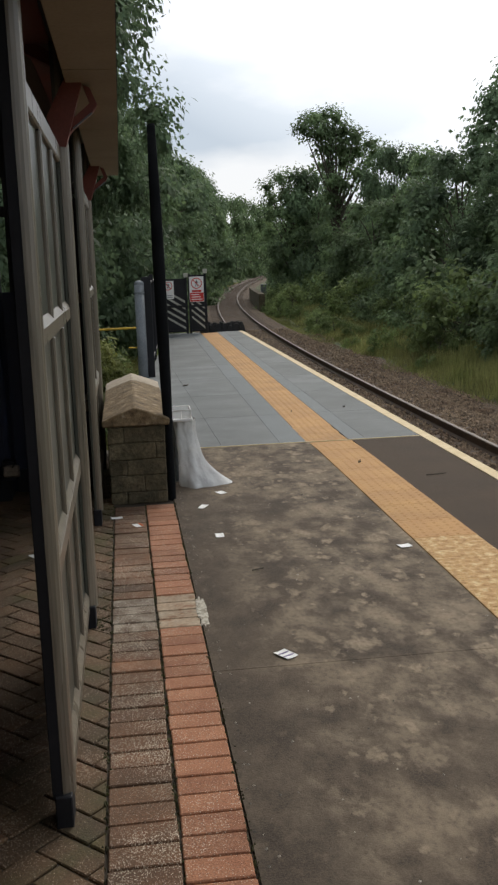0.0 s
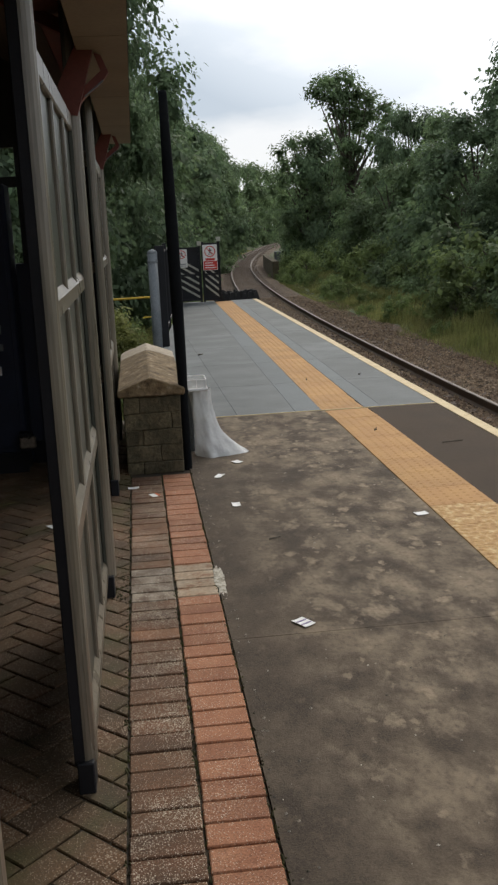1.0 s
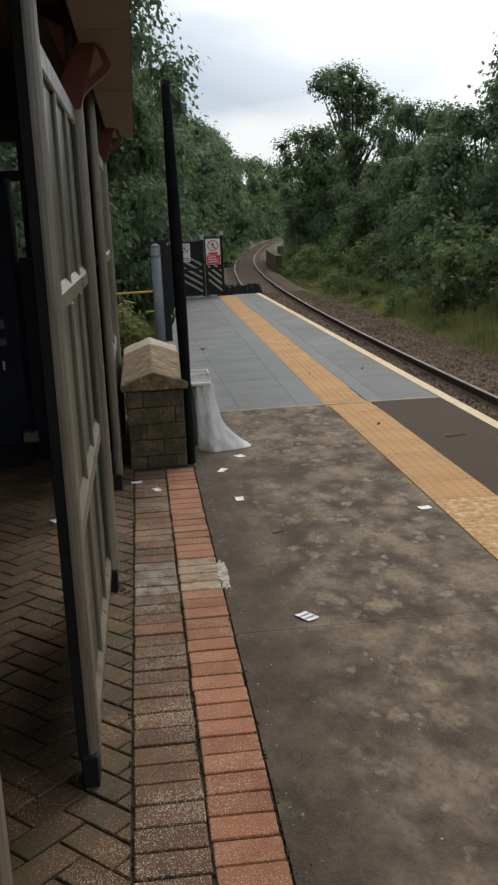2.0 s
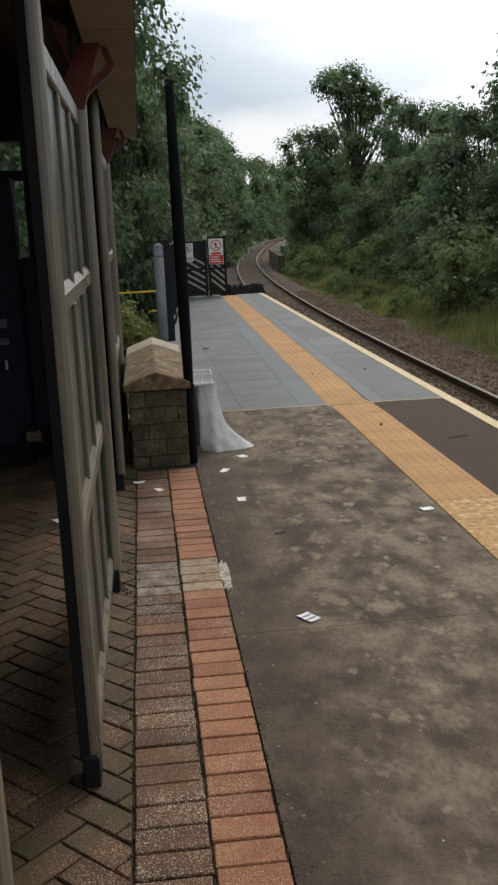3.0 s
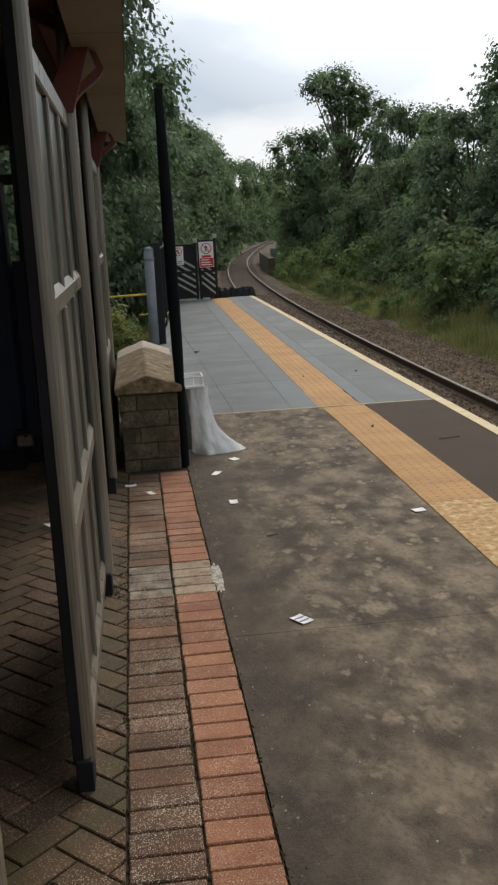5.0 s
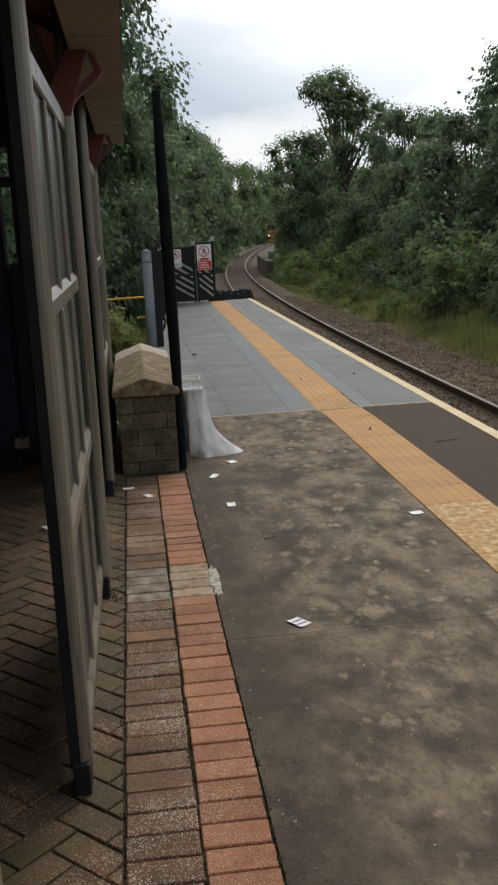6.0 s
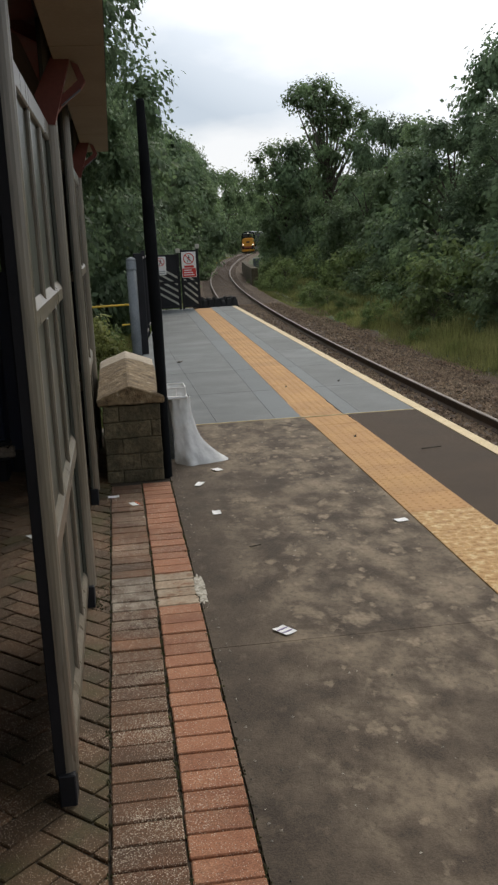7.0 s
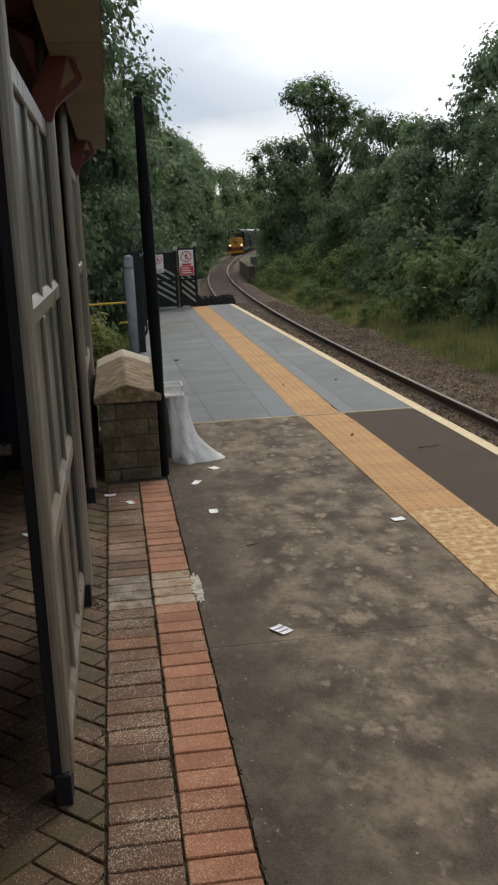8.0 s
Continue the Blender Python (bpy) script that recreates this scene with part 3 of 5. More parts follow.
def build_pavers():
    rnd = random.Random(8)
    red, brown = paver_mesh("paver", 0.194, 0.1055, M_RED, 0.004), paver_mesh("paver", 0.208, 0.1055, M_BROWN, 0.004)
    pale = paver_mesh("paver", 0.207, 0.1055, M_BROWN_PALE)
    patch = paver_mesh("paver", 0.196, 0.107, M_PATCH)
    paving = thing("paved_strip", "brick-paved strip of red and brown border courses with herringbone", "paving", kind="structure")
    for n in range(-14, 40):
        yy = 2.273 + 0.1125 * (n + 0.5)
        if yy > 6.68:
            break
        ob = new("paver", patch if n in (18, 19, 20, 21) else red)
        ob.parent = paving
        ob.matrix_basis = pose(0.0845 + 0.101 + rnd.uniform(-.003, .003), yy, rnd.uniform(-0.003, 0.002), rnd.uniform(-.5, .5), rnd.uniform(-.5, .5), rnd.uniform(-.6, .6))
        ob = new("paver", pale if n in (18, 19, 20, 21) else brown)
        ob.parent = paving
        ob.matrix_basis = pose(-0.131 + 0.1055 + rnd.uniform(-.003, .003), yy - 0.0205, rnd.uniform(-0.004, 0.001), rnd.uniform(-.5, .5), rnd.uniform(-.5, .5), rnd.uniform(-.6, .6))
    # herringbone, cut off at the border course
    w, lim = 0.109, -0.138
    full = paver_mesh("paver", 2 * w - 0.007, w - 0.007, M_HERR)
    rest = bmesh.new()
    count = 0
    for i in range(-64, 64):
        for j in range(-64, 64):
            k = (i - j) % 4
            if k == 0:
                cx, cy, turn = i + 1.0, j + 0.5, 0
            elif k == 3:
                cx, cy, turn = i + 0.5, j + 1.0, 90
            else:
                continue
            a = radians(45)
            px = (cx * math.cos(a) - cy * math.sin(a)) * w - 0.1118
            py = (cx * math.sin(a) + cy * math.cos(a)) * w + 2.3908
            if not (-2.6 < px < lim + 0.12 and -1.5 < py < 8.6):
                continue
            m = pose(px, py, rnd.uniform(-0.005, 0.0), rnd.uniform(-.7, .7), rnd.uniform(-.7, .7), 45 + turn + rnd.uniform(-.8, .8))
            if px > lim - 0.12:
                bm = boxed(-w + 0.0035, w - 0.0035, -w / 2 + 0.0035, w / 2 - 0.0035, -0.05, 0, 0.004, m)
                g = bmesh.ops.bisect_plane(bm, geom=bm.verts[:] + bm.edges[:] + bm.faces[:], plane_co=(lim, 0, 0), plane_no=(1, 0, 0), clear_outer=True)
                if len(bm.verts) < 5:
                    bm.free()
                    continue
                bmesh.ops.holes_fill(bm, edges=[e for e in bm.edges if e.is_boundary])
                part("paver", bm, M_HERR, paving)
            elif count < 130 and px > -0.9 and 1.8 < py < 7:
                ob = new("paver", full)
                ob.parent = paving
                ob.matrix_basis = m
                count += 1
            else:
                box(rest, -w + 0.0035, w - 0.0035, -w / 2 + 0.0035, w / 2 - 0.0035, -0.05, 0, 0, m)
    for n in range(-120, -14):
        yy = 2.273 + 0.1125 * (n + 0.5)
        box(rest, 0.0885, 0.2825, yy - 0.053, yy + 0.053, -0.05, -0.001)
        box(rest, -0.129, 0.078, yy - 0.053, yy + 0.053, -0.05, -0.001)
    r = part("pavers", rest, M_HERR, paving)
    tagged(r, kind="stuff")


# ---- waiting shelter ----
POST_Y = (2.79, 4.44, 6.27, 8.05, 1.13)
PX = -0.295


def build_shelter():
    sh = thing("waiting_shelter", "grey-painted timber platform shelter with glazed screens and red brackets", "shelter")

    def off(y):
        return PX + (0.022 if y > 5 else 0.028 if y > 4 else 0.0)

    def post(y):
        px = off(y)
        k = 1.22 if y < 4 else 1.3
        o = [(0.037, 0.05), (0.05, 0.048), (0.06, 0.034), (0.066, 0.012), (0.066, -0.014), (0.062, -0.032), (0.054, -0.046), (0.044, -0.054), (0.037, -0.056)]
        o = [(0.037 + (a - 0.037) * k, b) for a, b in o]
        bm = bmesh.new()
        lo = [bm.verts.new((px + a, y + b, 0.085)) for a, b in o]
        hi = [bm.verts.new((px + a, y + b, 2.62)) for a, b in o]
        bm.faces.new(lo), bm.faces.new(hi[::-1])
        for i in range(len(o)):
            bm.faces.new((lo[i], hi[i], hi[(i + 1) % len(o)], lo[(i + 1) % len(o)]))
        bmesh.ops.recalc_face_normals(bm, faces=bm.faces)
        p = part("post", bm, M_TIMBER, sh, "rounded grey timber post")
        # black on the near posts stands in for their shaded inner side
        part("lining", boxed(px + (0.004 if y < 4 else 0.02), px + 0.0368, y - 0.055, y + 0.05, 0.085, 2.61, 0.003), M_BLACK if y < 4 else M_PANEL, p, "inner strip of the post, dark for its shaded side")
        part("foot", boxed(px + 0.012, px + 0.064, y - 0.072, y + 0.035, -0.03, 0.1, 0.004), M_BLACK, p, "black iron shoe under the post")

    for y in POST_Y:
        post(y)
    for y0, y1 in ((POST_Y[0], POST_Y[1]), (POST_Y[2], POST_Y[3])):
        px = (off(y0) + off(y1)) / 2
        a, b = y0 + 0.055, y1 - 0.02
        for z0, z1, nm in ((0.085, 0.15, "bottom_rail"), (0.735, 0.81, "lower_rail"), (1.44, 1.50, "middle_rail"), (2.115, 2.19, "top_rail")):
            part(nm, boxed(px - 0.005, px + 0.052, a, b, z0, z1, 0.006), M_TIMBER, sh)
        n = 3
        for i in range(n + 1):
            yy = a + (b - a) * i / n
            for z0, z1 in ((0.15, 0.735), (0.81, 1.44), (1.50, 2.115)):
                if 0 < i < n:
                    part("mullion", boxed(px - 0.003, px + 0.049, yy - 0.022, yy + 0.022, z0, z1, 0.006), M_TIMBER, sh)
                if i < n:
                    yn = a + (b - a) * (i + 1) / n
                    part("board", boxed(px + 0.02, px + 0.033, yy, yn, z0, z1), M_PANEL, sh, "dull grey-green infill panel")
                    # sloped sill on the rail below the pane
                    o = [(px + 0.0335, z0 + 0.022), (px + 0.05, z0 + 0.001), (px + 0.0335, z0 + 0.001)]
                    part("sill", prism(bmesh.new(), o, yy + 0.022, yn - 0.022), M_TIMBER, sh)
    # wall plate, rafters, brackets, roof
    part("wall_plate", boxed(PX - 0.06, PX + 0.05, -9, 8.9, 2.62, 2.74, 0.005), M_RED_TIMBER, sh, "red-brown timber plate")
    EX, EZ, SL = 0.03, 2.44, 0.55

    def under(x):
        return EZ + (EX - x) * SL

    o = [(EX, EZ), (-0.185, EZ), (-0.185, EZ + 0.018), (EX, EZ + 0.018)]
    # soffit and roof run on out of view to y -9, darkening the inside
    ys = [-9.0, -6.0, -3.0, -1.2, 0.6, 2.35, 4.1, 5.85, 7.4, 8.85]
    for a, b in zip(ys, ys[1:]):
        part("soffit_board", prism(bmesh.new(), o, a + 0.006, b - 0.006), M_SOFFIT, sh, "cream-brown soffit board")
    o = [(-0.37, under(-0.37)), (-1.6, under(-1.6)), (-1.6, under(-1.6) + 0.03), (-0.37, under(-0.37) + 0.03)]
    part("roof_lining", prism(bmesh.new(), o, -8.99, 8.84), M_LINING, sh, "dark boarded roof lining")
    o = [(EX + 0.004, under(EX) + 0.032), (-1.62, under(-1.62) + 0.04), (-1.62, under(-1.62) + 0.12), (EX + 0.004, under(EX) + 0.10)]
    part("roof", prism(bmesh.new(), o, -9.0, 8.95), M_ROOF, sh, "dark roof covering")
    o = [(-1.58, under(-1.58) + 0.06), (-3.3, under(0.0)), (-3.3, under(0.0) + 0.1), (-1.58, under(-1.58) + 0.16)]
    part("roof", prism(bmesh.new(), o, -9.0, 8.95), M_ROOF, sh, "dark roof covering")
    for y in (POST_Y[1], POST_Y[3]):
        o = [(-0.275, 2.30), (-0.236, 2.18), (-0.20, 2.178), (-0.19, 2.21), (-0.118, 2.44), (-0.107, under(-0.107) - 0.004), (-0.165, under(-0.165) - 0.004), (-0.18, 2.48)]
        br = part("bracket", prism(bmesh.new(), o, y - 0.06, y + 0.0), M_RED_TIMBER, sh, "oxide-red timber bracket")
        o = [(-0.196, 2.22), (-0.166, 2.258), (-0.082, 2.322), (-0.058, 2.356), (-0.086, 2.425), (-0.116, 2.436), (-0.09, 2.362), (-0.165, 2.30)]
        part("gusset", prism(bmesh.new(), o, y - 0.018, y + 0.04), M_RED_TIMBER, br)
        o = [(-0.07, under(-0.07) - 0.004), (-0.08, under(-0.08) - 0.06), (-1.5, under(-1.5) - 0.10), (-1.5, under(-1.5) - 0.004)]
        part("rafter", prism(bmesh.new(), o, y + 0.055, y + 0.12), M_RED_TIMBER, sh)
        # bright rod put in for the glint on the gusset's lit lower edge
        part("tie_rod", tube(bmesh.new(), (-0.166, y - 0.022, 2.257), (-0.082, y - 0.022, 2.321), 0.004, 0.004, 6), M_GALV, sh, "thin bright rod for the glint along the gusset edge")
    return sh


build_shelter()

# the closed back, the end wall with its window, and added walls behind
inner = thing("shelter_walls", "dark painted shelter walls with a small end window and added unseen rear walls", "wall", kind="structure")
part("wall_back", boxed(-2.75, -2.63, -9.0, 8.9, -0.02, 3.0), M_DARKWALL, inner)
# two unseen walls added behind the camera to keep daylight out of the shelter
part("wall_rear", boxed(-2.63, -0.30, -9.0, -8.85, -0.02, 3.0), M_DARKWALL, inner)
part("wall_front", boxed(-0.36, -0.25, -8.85, 1.0, -0.02, 2.61), M_DARKWALL, inner)
YE = 7.35
# gables added to stop light leaking in at the roof ends
for y0, y1 in ((-9.0, -8.85), (YE, YE + 0.08)):
    o = [(-0.95, 3.0), (-1.58, 3.31), (-2.2, 3.0)]
    part("gable", prism(bmesh.new(), o, y0, y1), M_DARKWALL, inner, "dark boarded gable added to seal the roof end")
part("wall_end", boxed(-2.63, -0.30, YE, YE + 0.08, 0.0, 1.497), M_NAVY, inner, "navy-painted lower wall")
part("wall_end", boxed(-2.63, -0.30, YE, YE + 0.08, 2.315, 3.0), M_DARKWALL, inner)
part("wall_end", boxed(-0.811, -0.30, YE, YE + 0.08, 1.497, 2.315), M_DARKWALL, inner)
part("wall_end", boxed(-2.63, -1.85, YE, YE + 0.08, 1.497, 2.315), M_DARKWALL, inner)
part("plinth", boxed(-0.86, -0.32, YE - 0.03, YE, -0.012, 0.17, 0.006), M_BLACK, inner, "black skirting")
part("window_transom", boxed(-1.85, -0.811, YE + 0.01, YE + 0.07, 2.04, 2.115, 0.004), M_DARKWALL, inner)


def build_cabinet():
    c = thing("ticket_machine", "tall dark navy steel ticket machine on a dark plinth", "ticket machine")
    body = part("body", boxed(-1.75, -0.866, 7.03, 7.33, 0.152, 2.05, 0.012), M_NAVY, c)
    part("door", boxed(-1.71, -0.905, 7.018, 7.029, 0.20, 2.0, 0.003), M_NAVY, body)
    part("plinth", boxed(-1.72, -0.88, 7.05, 7.32, -0.012, 0.15, 0.004), M_BLACK, c, "dark steel plinth")
    part("keypad", boxed(-1.06, -0.975, 7.008, 7.0175, 1.02, 1.085, 0.003), M_GALV, c, "small grey keypad")
    part("card_slot", boxed(-1.06, -0.97, 7.008, 7.0175, 0.90, 0.95, 0.003), M_GALV, c, "grey card slot")
    part("notice", boxed(-1.013, -0.998, 7.012, 7.0175, 0.725, 0.79, 0.001), M_WHITE, c, "narrow white notice")


def build_handle():
    h = thing("hand_rail", "short bright steel handle on a dark bracket", "handle", -0.853, 6.96, 0.235)
    part("bracket", boxed(-0.06, 0.03, -0.02, 0.05, -0.06, 0.08, 0.004), M_BLACK, h)
    part("grip", boxed(-0.06, 0.06, -0.045, -0.02, -0.035, 0.055, 0.012), M_STEEL, h, "worn bright steel grip")


M_STEEL = mat("bright_steel", [(0.3, (0.35, 0.32, 0.27)), (0.7, (0.5, 0.47, 0.42))], scale=30, rough=0.3, metal=0.9)
build_handle()
build_cabinet()
build_pavers()
# ---- low stone wall with gabled coping ----
def rough_block(x0, x1, y0, y1, z0, z1):
    bm = boxed(x0, x1, y0, y1, z0, z1, 0.006)
    bmesh.ops.subdivide_edges(bm, edges=[e for e in bm.edges if e.calc_length() > 0.06], cuts=2, use_grid_fill=True)
    for v in bm.verts:
        v.co += Vector(noise.noise_vector(v.co * 14.0)) * 0.007
    return bm


def build_wall():
    w = thing("stone_wall", "low sandstone block wall with a gabled weathered coping", "wall")
    rnd = random.Random(4)
    Y0, Y1, XL, XR = 6.76, 8.92, -0.155, 0.250
    part("core", boxed(XL + 0.02, XR - 0.02, Y0 + 0.02, Y1 - 0.02, -0.03, 0.55), M_STONE, w, "recessed mortar")
    zs = [-0.012, 0.075, 0.195, 0.31, 0.43, 0.55]
    for r, (z0, z1) in enumerate(zip(zs, zs[1:])):
        cut = XL + (0.29, 0.60, 0.31, 0.82, 0.27)[r] * (XR - XL)
        for a, b in ((XL, cut), (cut, XR)):
            part("block", rough_block(a + 0.0015, b - 0.0015, Y0 + rnd.uniform(-.008, .008), Y0 + 0.13, z0 + 0.0015, z1 - 0.0015), M_STONE, w)
        y = Y0 + 0.135
        while y < Y1 - 0.1:
            y1 = min(Y1, y + rnd.uniform(0.25, 0.5))
            for a, b in ((XL + rnd.uniform(-.006, .006), XL + 0.12), (XR - 0.12, XR + rnd.uniform(-.006, .006))):
                part("block", rough_block(a, b, y + 0.003, y1 - 0.003, z0 + 0.0015, z1 - 0.0015), M_STONE, w)
            y = y1
    y = Y0 - 0.03
    ends = [y, 7.6, 8.45, 8.96]
    for i, (a, b) in enumerate(zip(ends, ends[1:])):
        o = [(XL - 0.03, 0.553), (XR + 0.03, 0.553), (XR + 0.035, 0.595), ((XL + XR) / 2, 0.685), (XL - 0.035, 0.595)]
        bm = prism(bmesh.new(), o, a + 0.004, b - 0.004)
        bmesh.ops.bevel(bm, geom=bm.edges[:], offset=0.008, segments=1, affect="EDGES")
        bmesh.ops.subdivide_edges(bm, edges=[e for e in bm.edges if e.calc_length() > 0.1], cuts=4, use_grid_fill=True)
        for v in bm.verts:
            v.co += Vector(noise.noise_vector(v.co * 9.0)) * 0.009
        part("coping_stone", bm, M_CAP_PALE if i == 2 else M_CAP, w, "pale newer coping stone" if i == 2 else "")


build_wall()


def build_lamp_post():
    p = thing("lamp_post", "slim black-painted steel post beside the wall end", "post", 0.281, 6.82)
    p.matrix_basis = pose(0.281, 6.82, -0.003, 0, -0.5, 0)
    bm = bmesh.new()
    girth = [(-0.03, 0.029), (0.45, 0.030), (0.8, 0.038), (1.2, 0.042), (1.75, 0.042), (2.2, 0.036), (2.585, 0.028)]
    for (z0, r0), (z1, r1) in zip(girth, girth[1:]):
        tube(bm, (0, 0, z0), (0, 0, z1), r0, r1, 20, False)
    bmesh.ops.remove_doubles(bm, verts=bm.verts[:], dist=0.0005)
    part("shaft", bm, M_POST, p, smooth=True)
    part("cap", tube(bmesh.new(), (0, 0, 2.585), (0, 0, 2.60), 0.030, 0.022, 20), M_POST, p)
    part("clamp", tube(bmesh.new(), (0, 0, 0.555), (0, 0, 0.575), 0.038, 0.038, 16), M_POST, p, "small black steel clamp band")


M_POST = mat("matt_black_post_paint", [(0.3, (0.007, 0.008, 0.009)), (0.7, (0.012, 0.013, 0.014))], scale=6, rough=0.95, fine=0.1, spec=0.08)
build_lamp_post()


def build_bag_bin():
    b = thing("bag_hoop_bin", "white wire-rimmed hoop bin with a clear plastic bag", "litter bin", 0.43, 7.32)
    part("pole", tube(bmesh.new(), (-0.08, 0.06, -0.004), (-0.08, 0.06, 0.5), 0.02, 0.02, 12), M_GALV, b)
    # wire rim with the bag's collar folded over it
    for x0, x1, y0, y1 in ((-0.19, 0.04, -0.12, -0.112), (-0.19, 0.04, 0.104, 0.112), (-0.19, -0.182, -0.111, 0.103), (0.032, 0.04, -0.111, 0.103)):
        part("rim", boxed(x0, x1, y0, y1, 0.574, 0.582, 0.002), M_WHITE, b, "white wire rim")
        part("collar", boxed(x0 + 0.002, x1 - 0.002, y0 + 0.002, y1 - 0.002, 0.516, 0.573), M_BAG, b, "translucent folded bag collar")
    for x in (-0.186, -0.11, -0.035, 0.036):
        part("upright", boxed(x - 0.003, x + 0.003, -0.1235, -0.1205, 0.514, 0.578), M_WHITE, b)
    part("hoop", boxed(-0.195, 0.05, -0.13, 0.12, 0.492, 0.513, 0.005), M_WHITE, b)
    # bag: hangs in folds, flares to the right at the ground
    rnd = random.Random(2)
    n, rows = 64, 26
    verts, faces = [], []
    for j in range(rows):
        t = j / (rows - 1)
        z = 0.50 * (1 - t) - 0.002
        flare = t ** 2.2
        cx, cy = -0.01 + 0.055 * flare + 0.02 * t, 0.0 - 0.08 * flare
        rx, ry = 0.088 - 0.012 * math.sin(t * 3.1) + 0.045 * flare, 0.115 - 0.03 * math.sin(t * 3.1) + 0.04 * flare
        for i in range(n):
            a = 6.2832 * i / n
            f = 1 + 0.05 * math.sin(a * 5 + 4 * t) * min(1, t * 3) + 0.10 * noise.noise((math.cos(a) * 2.2, math.sin(a) * 2.2, z * 9)) + 0.05 * noise.noise((math.cos(a) * 6, math.sin(a) * 6, z * 22))
            x = cx + rx * f * math.cos(a)
            if math.cos(a) > 0:
                x += 0.145 * flare * t * t * math.cos(a) ** 3
            verts.append((x, cy + ry * f * math.sin(a), z))
        if j:
            faces += [((j - 1) * n + i, (j - 1) * n + (i + 1) % n, j * n + (i + 1) % n, j * n + i) for i in range(n)]
    ob = raw("bag", verts, faces, M_BAG, b)
    for f in ob.data.polygons:
        f.use_smooth = True
    tagged(ob, "crumpled translucent white plastic bag")


M_BAG = mat("clear_plastic_bag", [(0.3, (0.78, 0.79, 0.78)), (0.7, (0.88, 0.89, 0.88))], scale=18, rough=0.25, bump=0.5, bump_scale=16, fine=0.06, alpha=0.56, bump_dist=0.02)
build_bag_bin()


# ---- cement smear on the asphalt ----
def build_smear():
    bm = bmesh.new()
    vs = []
    for i in range(28):
        a = 6.2832 * i / 28
        r = 1 + 0.7 * noise.noise((math.cos(a) * 2.2, math.sin(a) * 2.2, 4.0))
        vs.append(bm.verts.new((0.305 + 0.026 * r * math.cos(a), 4.48 + 0.2 * r * math.sin(a), -0.003)))
    f = bm.faces.new(vs)
    r = bmesh.ops.extrude_face_region(bm, geom=[f])
    for v in [g for g in r["geom"] if isinstance(g, bmesh.types.BMVert)]:
        v.co.z += 0.0016
    bmesh.ops.recalc_face_normals(bm, faces=bm.faces)
    s = thing("cement_smear", "thin pale cement smear spilt on the asphalt edge", "stain", kind="structure")
    part("smear", bm, M_SMEAR, s)


build_smear()


# ---- litter ----
def paper(x, y, lx, ly, turn, label, material=None, curl=0.003, stripes=False):
    bm = bmesh.new()
    bmesh.ops.create_grid(bm, x_segments=4, y_segments=2, size=0.5, matrix=Matrix.Diagonal((lx, ly, 1, 1)))
    for v in bm.verts:
        v.co.z = curl * (2 * v.co.x / lx) ** 2 + 0.002
    r = bmesh.ops.extrude_face_region(bm, geom=bm.faces[:])
    for v in [g for g in r["geom"] if isinstance(g, bmesh.types.BMVert)]:
        v.co.z += 0.0012
    bmesh.ops.recalc_face_normals(bm, faces=bm.faces)
    t = thing("paper_scrap", label, "litter", x, y, -0.002, turn, "litter on the platform")
    part("sheet", bm, M_PAPER, t)
    if stripes:
        for k in (-0.2, 0.16):
            part("print_bar", boxed(-lx * 0.46, lx * 0.46, ly * (k - 0.035), ly * (k + 0.035), 0.0033, 0.0066), M_VIOLET, t, "violet printed bar")
    if material:
        part("print_band", boxed(lx * 0.28, lx * 0.49, -ly * 0.48, ly * 0.48, 0.0034, curl + 0.004), material, t, "orange printed band")


paper(0.52, 5.77, 0.052, 0.085, 0, "small white paper ticket lying on the asphalt")
paper(1.56, 5.29, 0.074, 0.06, 10, "small white paper ticket lying beside the tactile strip")
M_VIOLET = mat("violet_print", [(0.3, (0.22, 0.17, 0.30)), (0.7, (0.28, 0.22, 0.36))], scale=20, rough=0.7, fine=0.03)
paper(0.615, 3.87, 0.062, 0.092, 32, "white printed ticket with two violet bars on the asphalt", stripes=True)
paper(0.64, 6.89, 0.06, 0.08, 25, "small white paper ticket near the plastic bag")
paper(0.48, 6.51, 0.048, 0.10, -22, "folded white paper ticket near the plastic bag")
paper(-0.115, 6.35, 0.075, 0.05, 4, "crumpled white scrap on the brown pavers")
paper(0.02, 6.13, 0.055, 0.08, 20, "white ticket with an orange band on the pavers", M_ORANGE)
paper(-0.58, 5.6, 0.08, 0.08, 30, "small white scrap on the shelter floor")


def debris():
    """Grit, crumbs and bits of leaf lying on the asphalt."""
    rnd = np.random.RandomState(21)
    verts, faces = [], []
    for i in range(420):
        x, y = rnd.uniform(0.32, 1.62), 2.2 + 6.3 * rnd.rand()
        if i % 3 == 0:
            x = 0.30 + 0.06 * rnd.rand()
        s, a, k = rnd.uniform(0.0015, 0.006), rnd.rand() * 6.28, len(verts)
        for j in range(4):
            b = a + j * 1.571
            q = s * rnd.uniform(0.6, 1.5)
            verts.append((x + q * math.cos(b), y + q * math.sin(b), -0.003))
        verts.append((x, y, -0.003 + s * 0.8))
        faces += [(k + j, k + (j + 1) % 4, k + 4) for j in range(4)]
    tagged(raw("grit", verts, faces, M_GRIT), "fine pale grit and crumbs on the asphalt", "grit", kind="stuff")


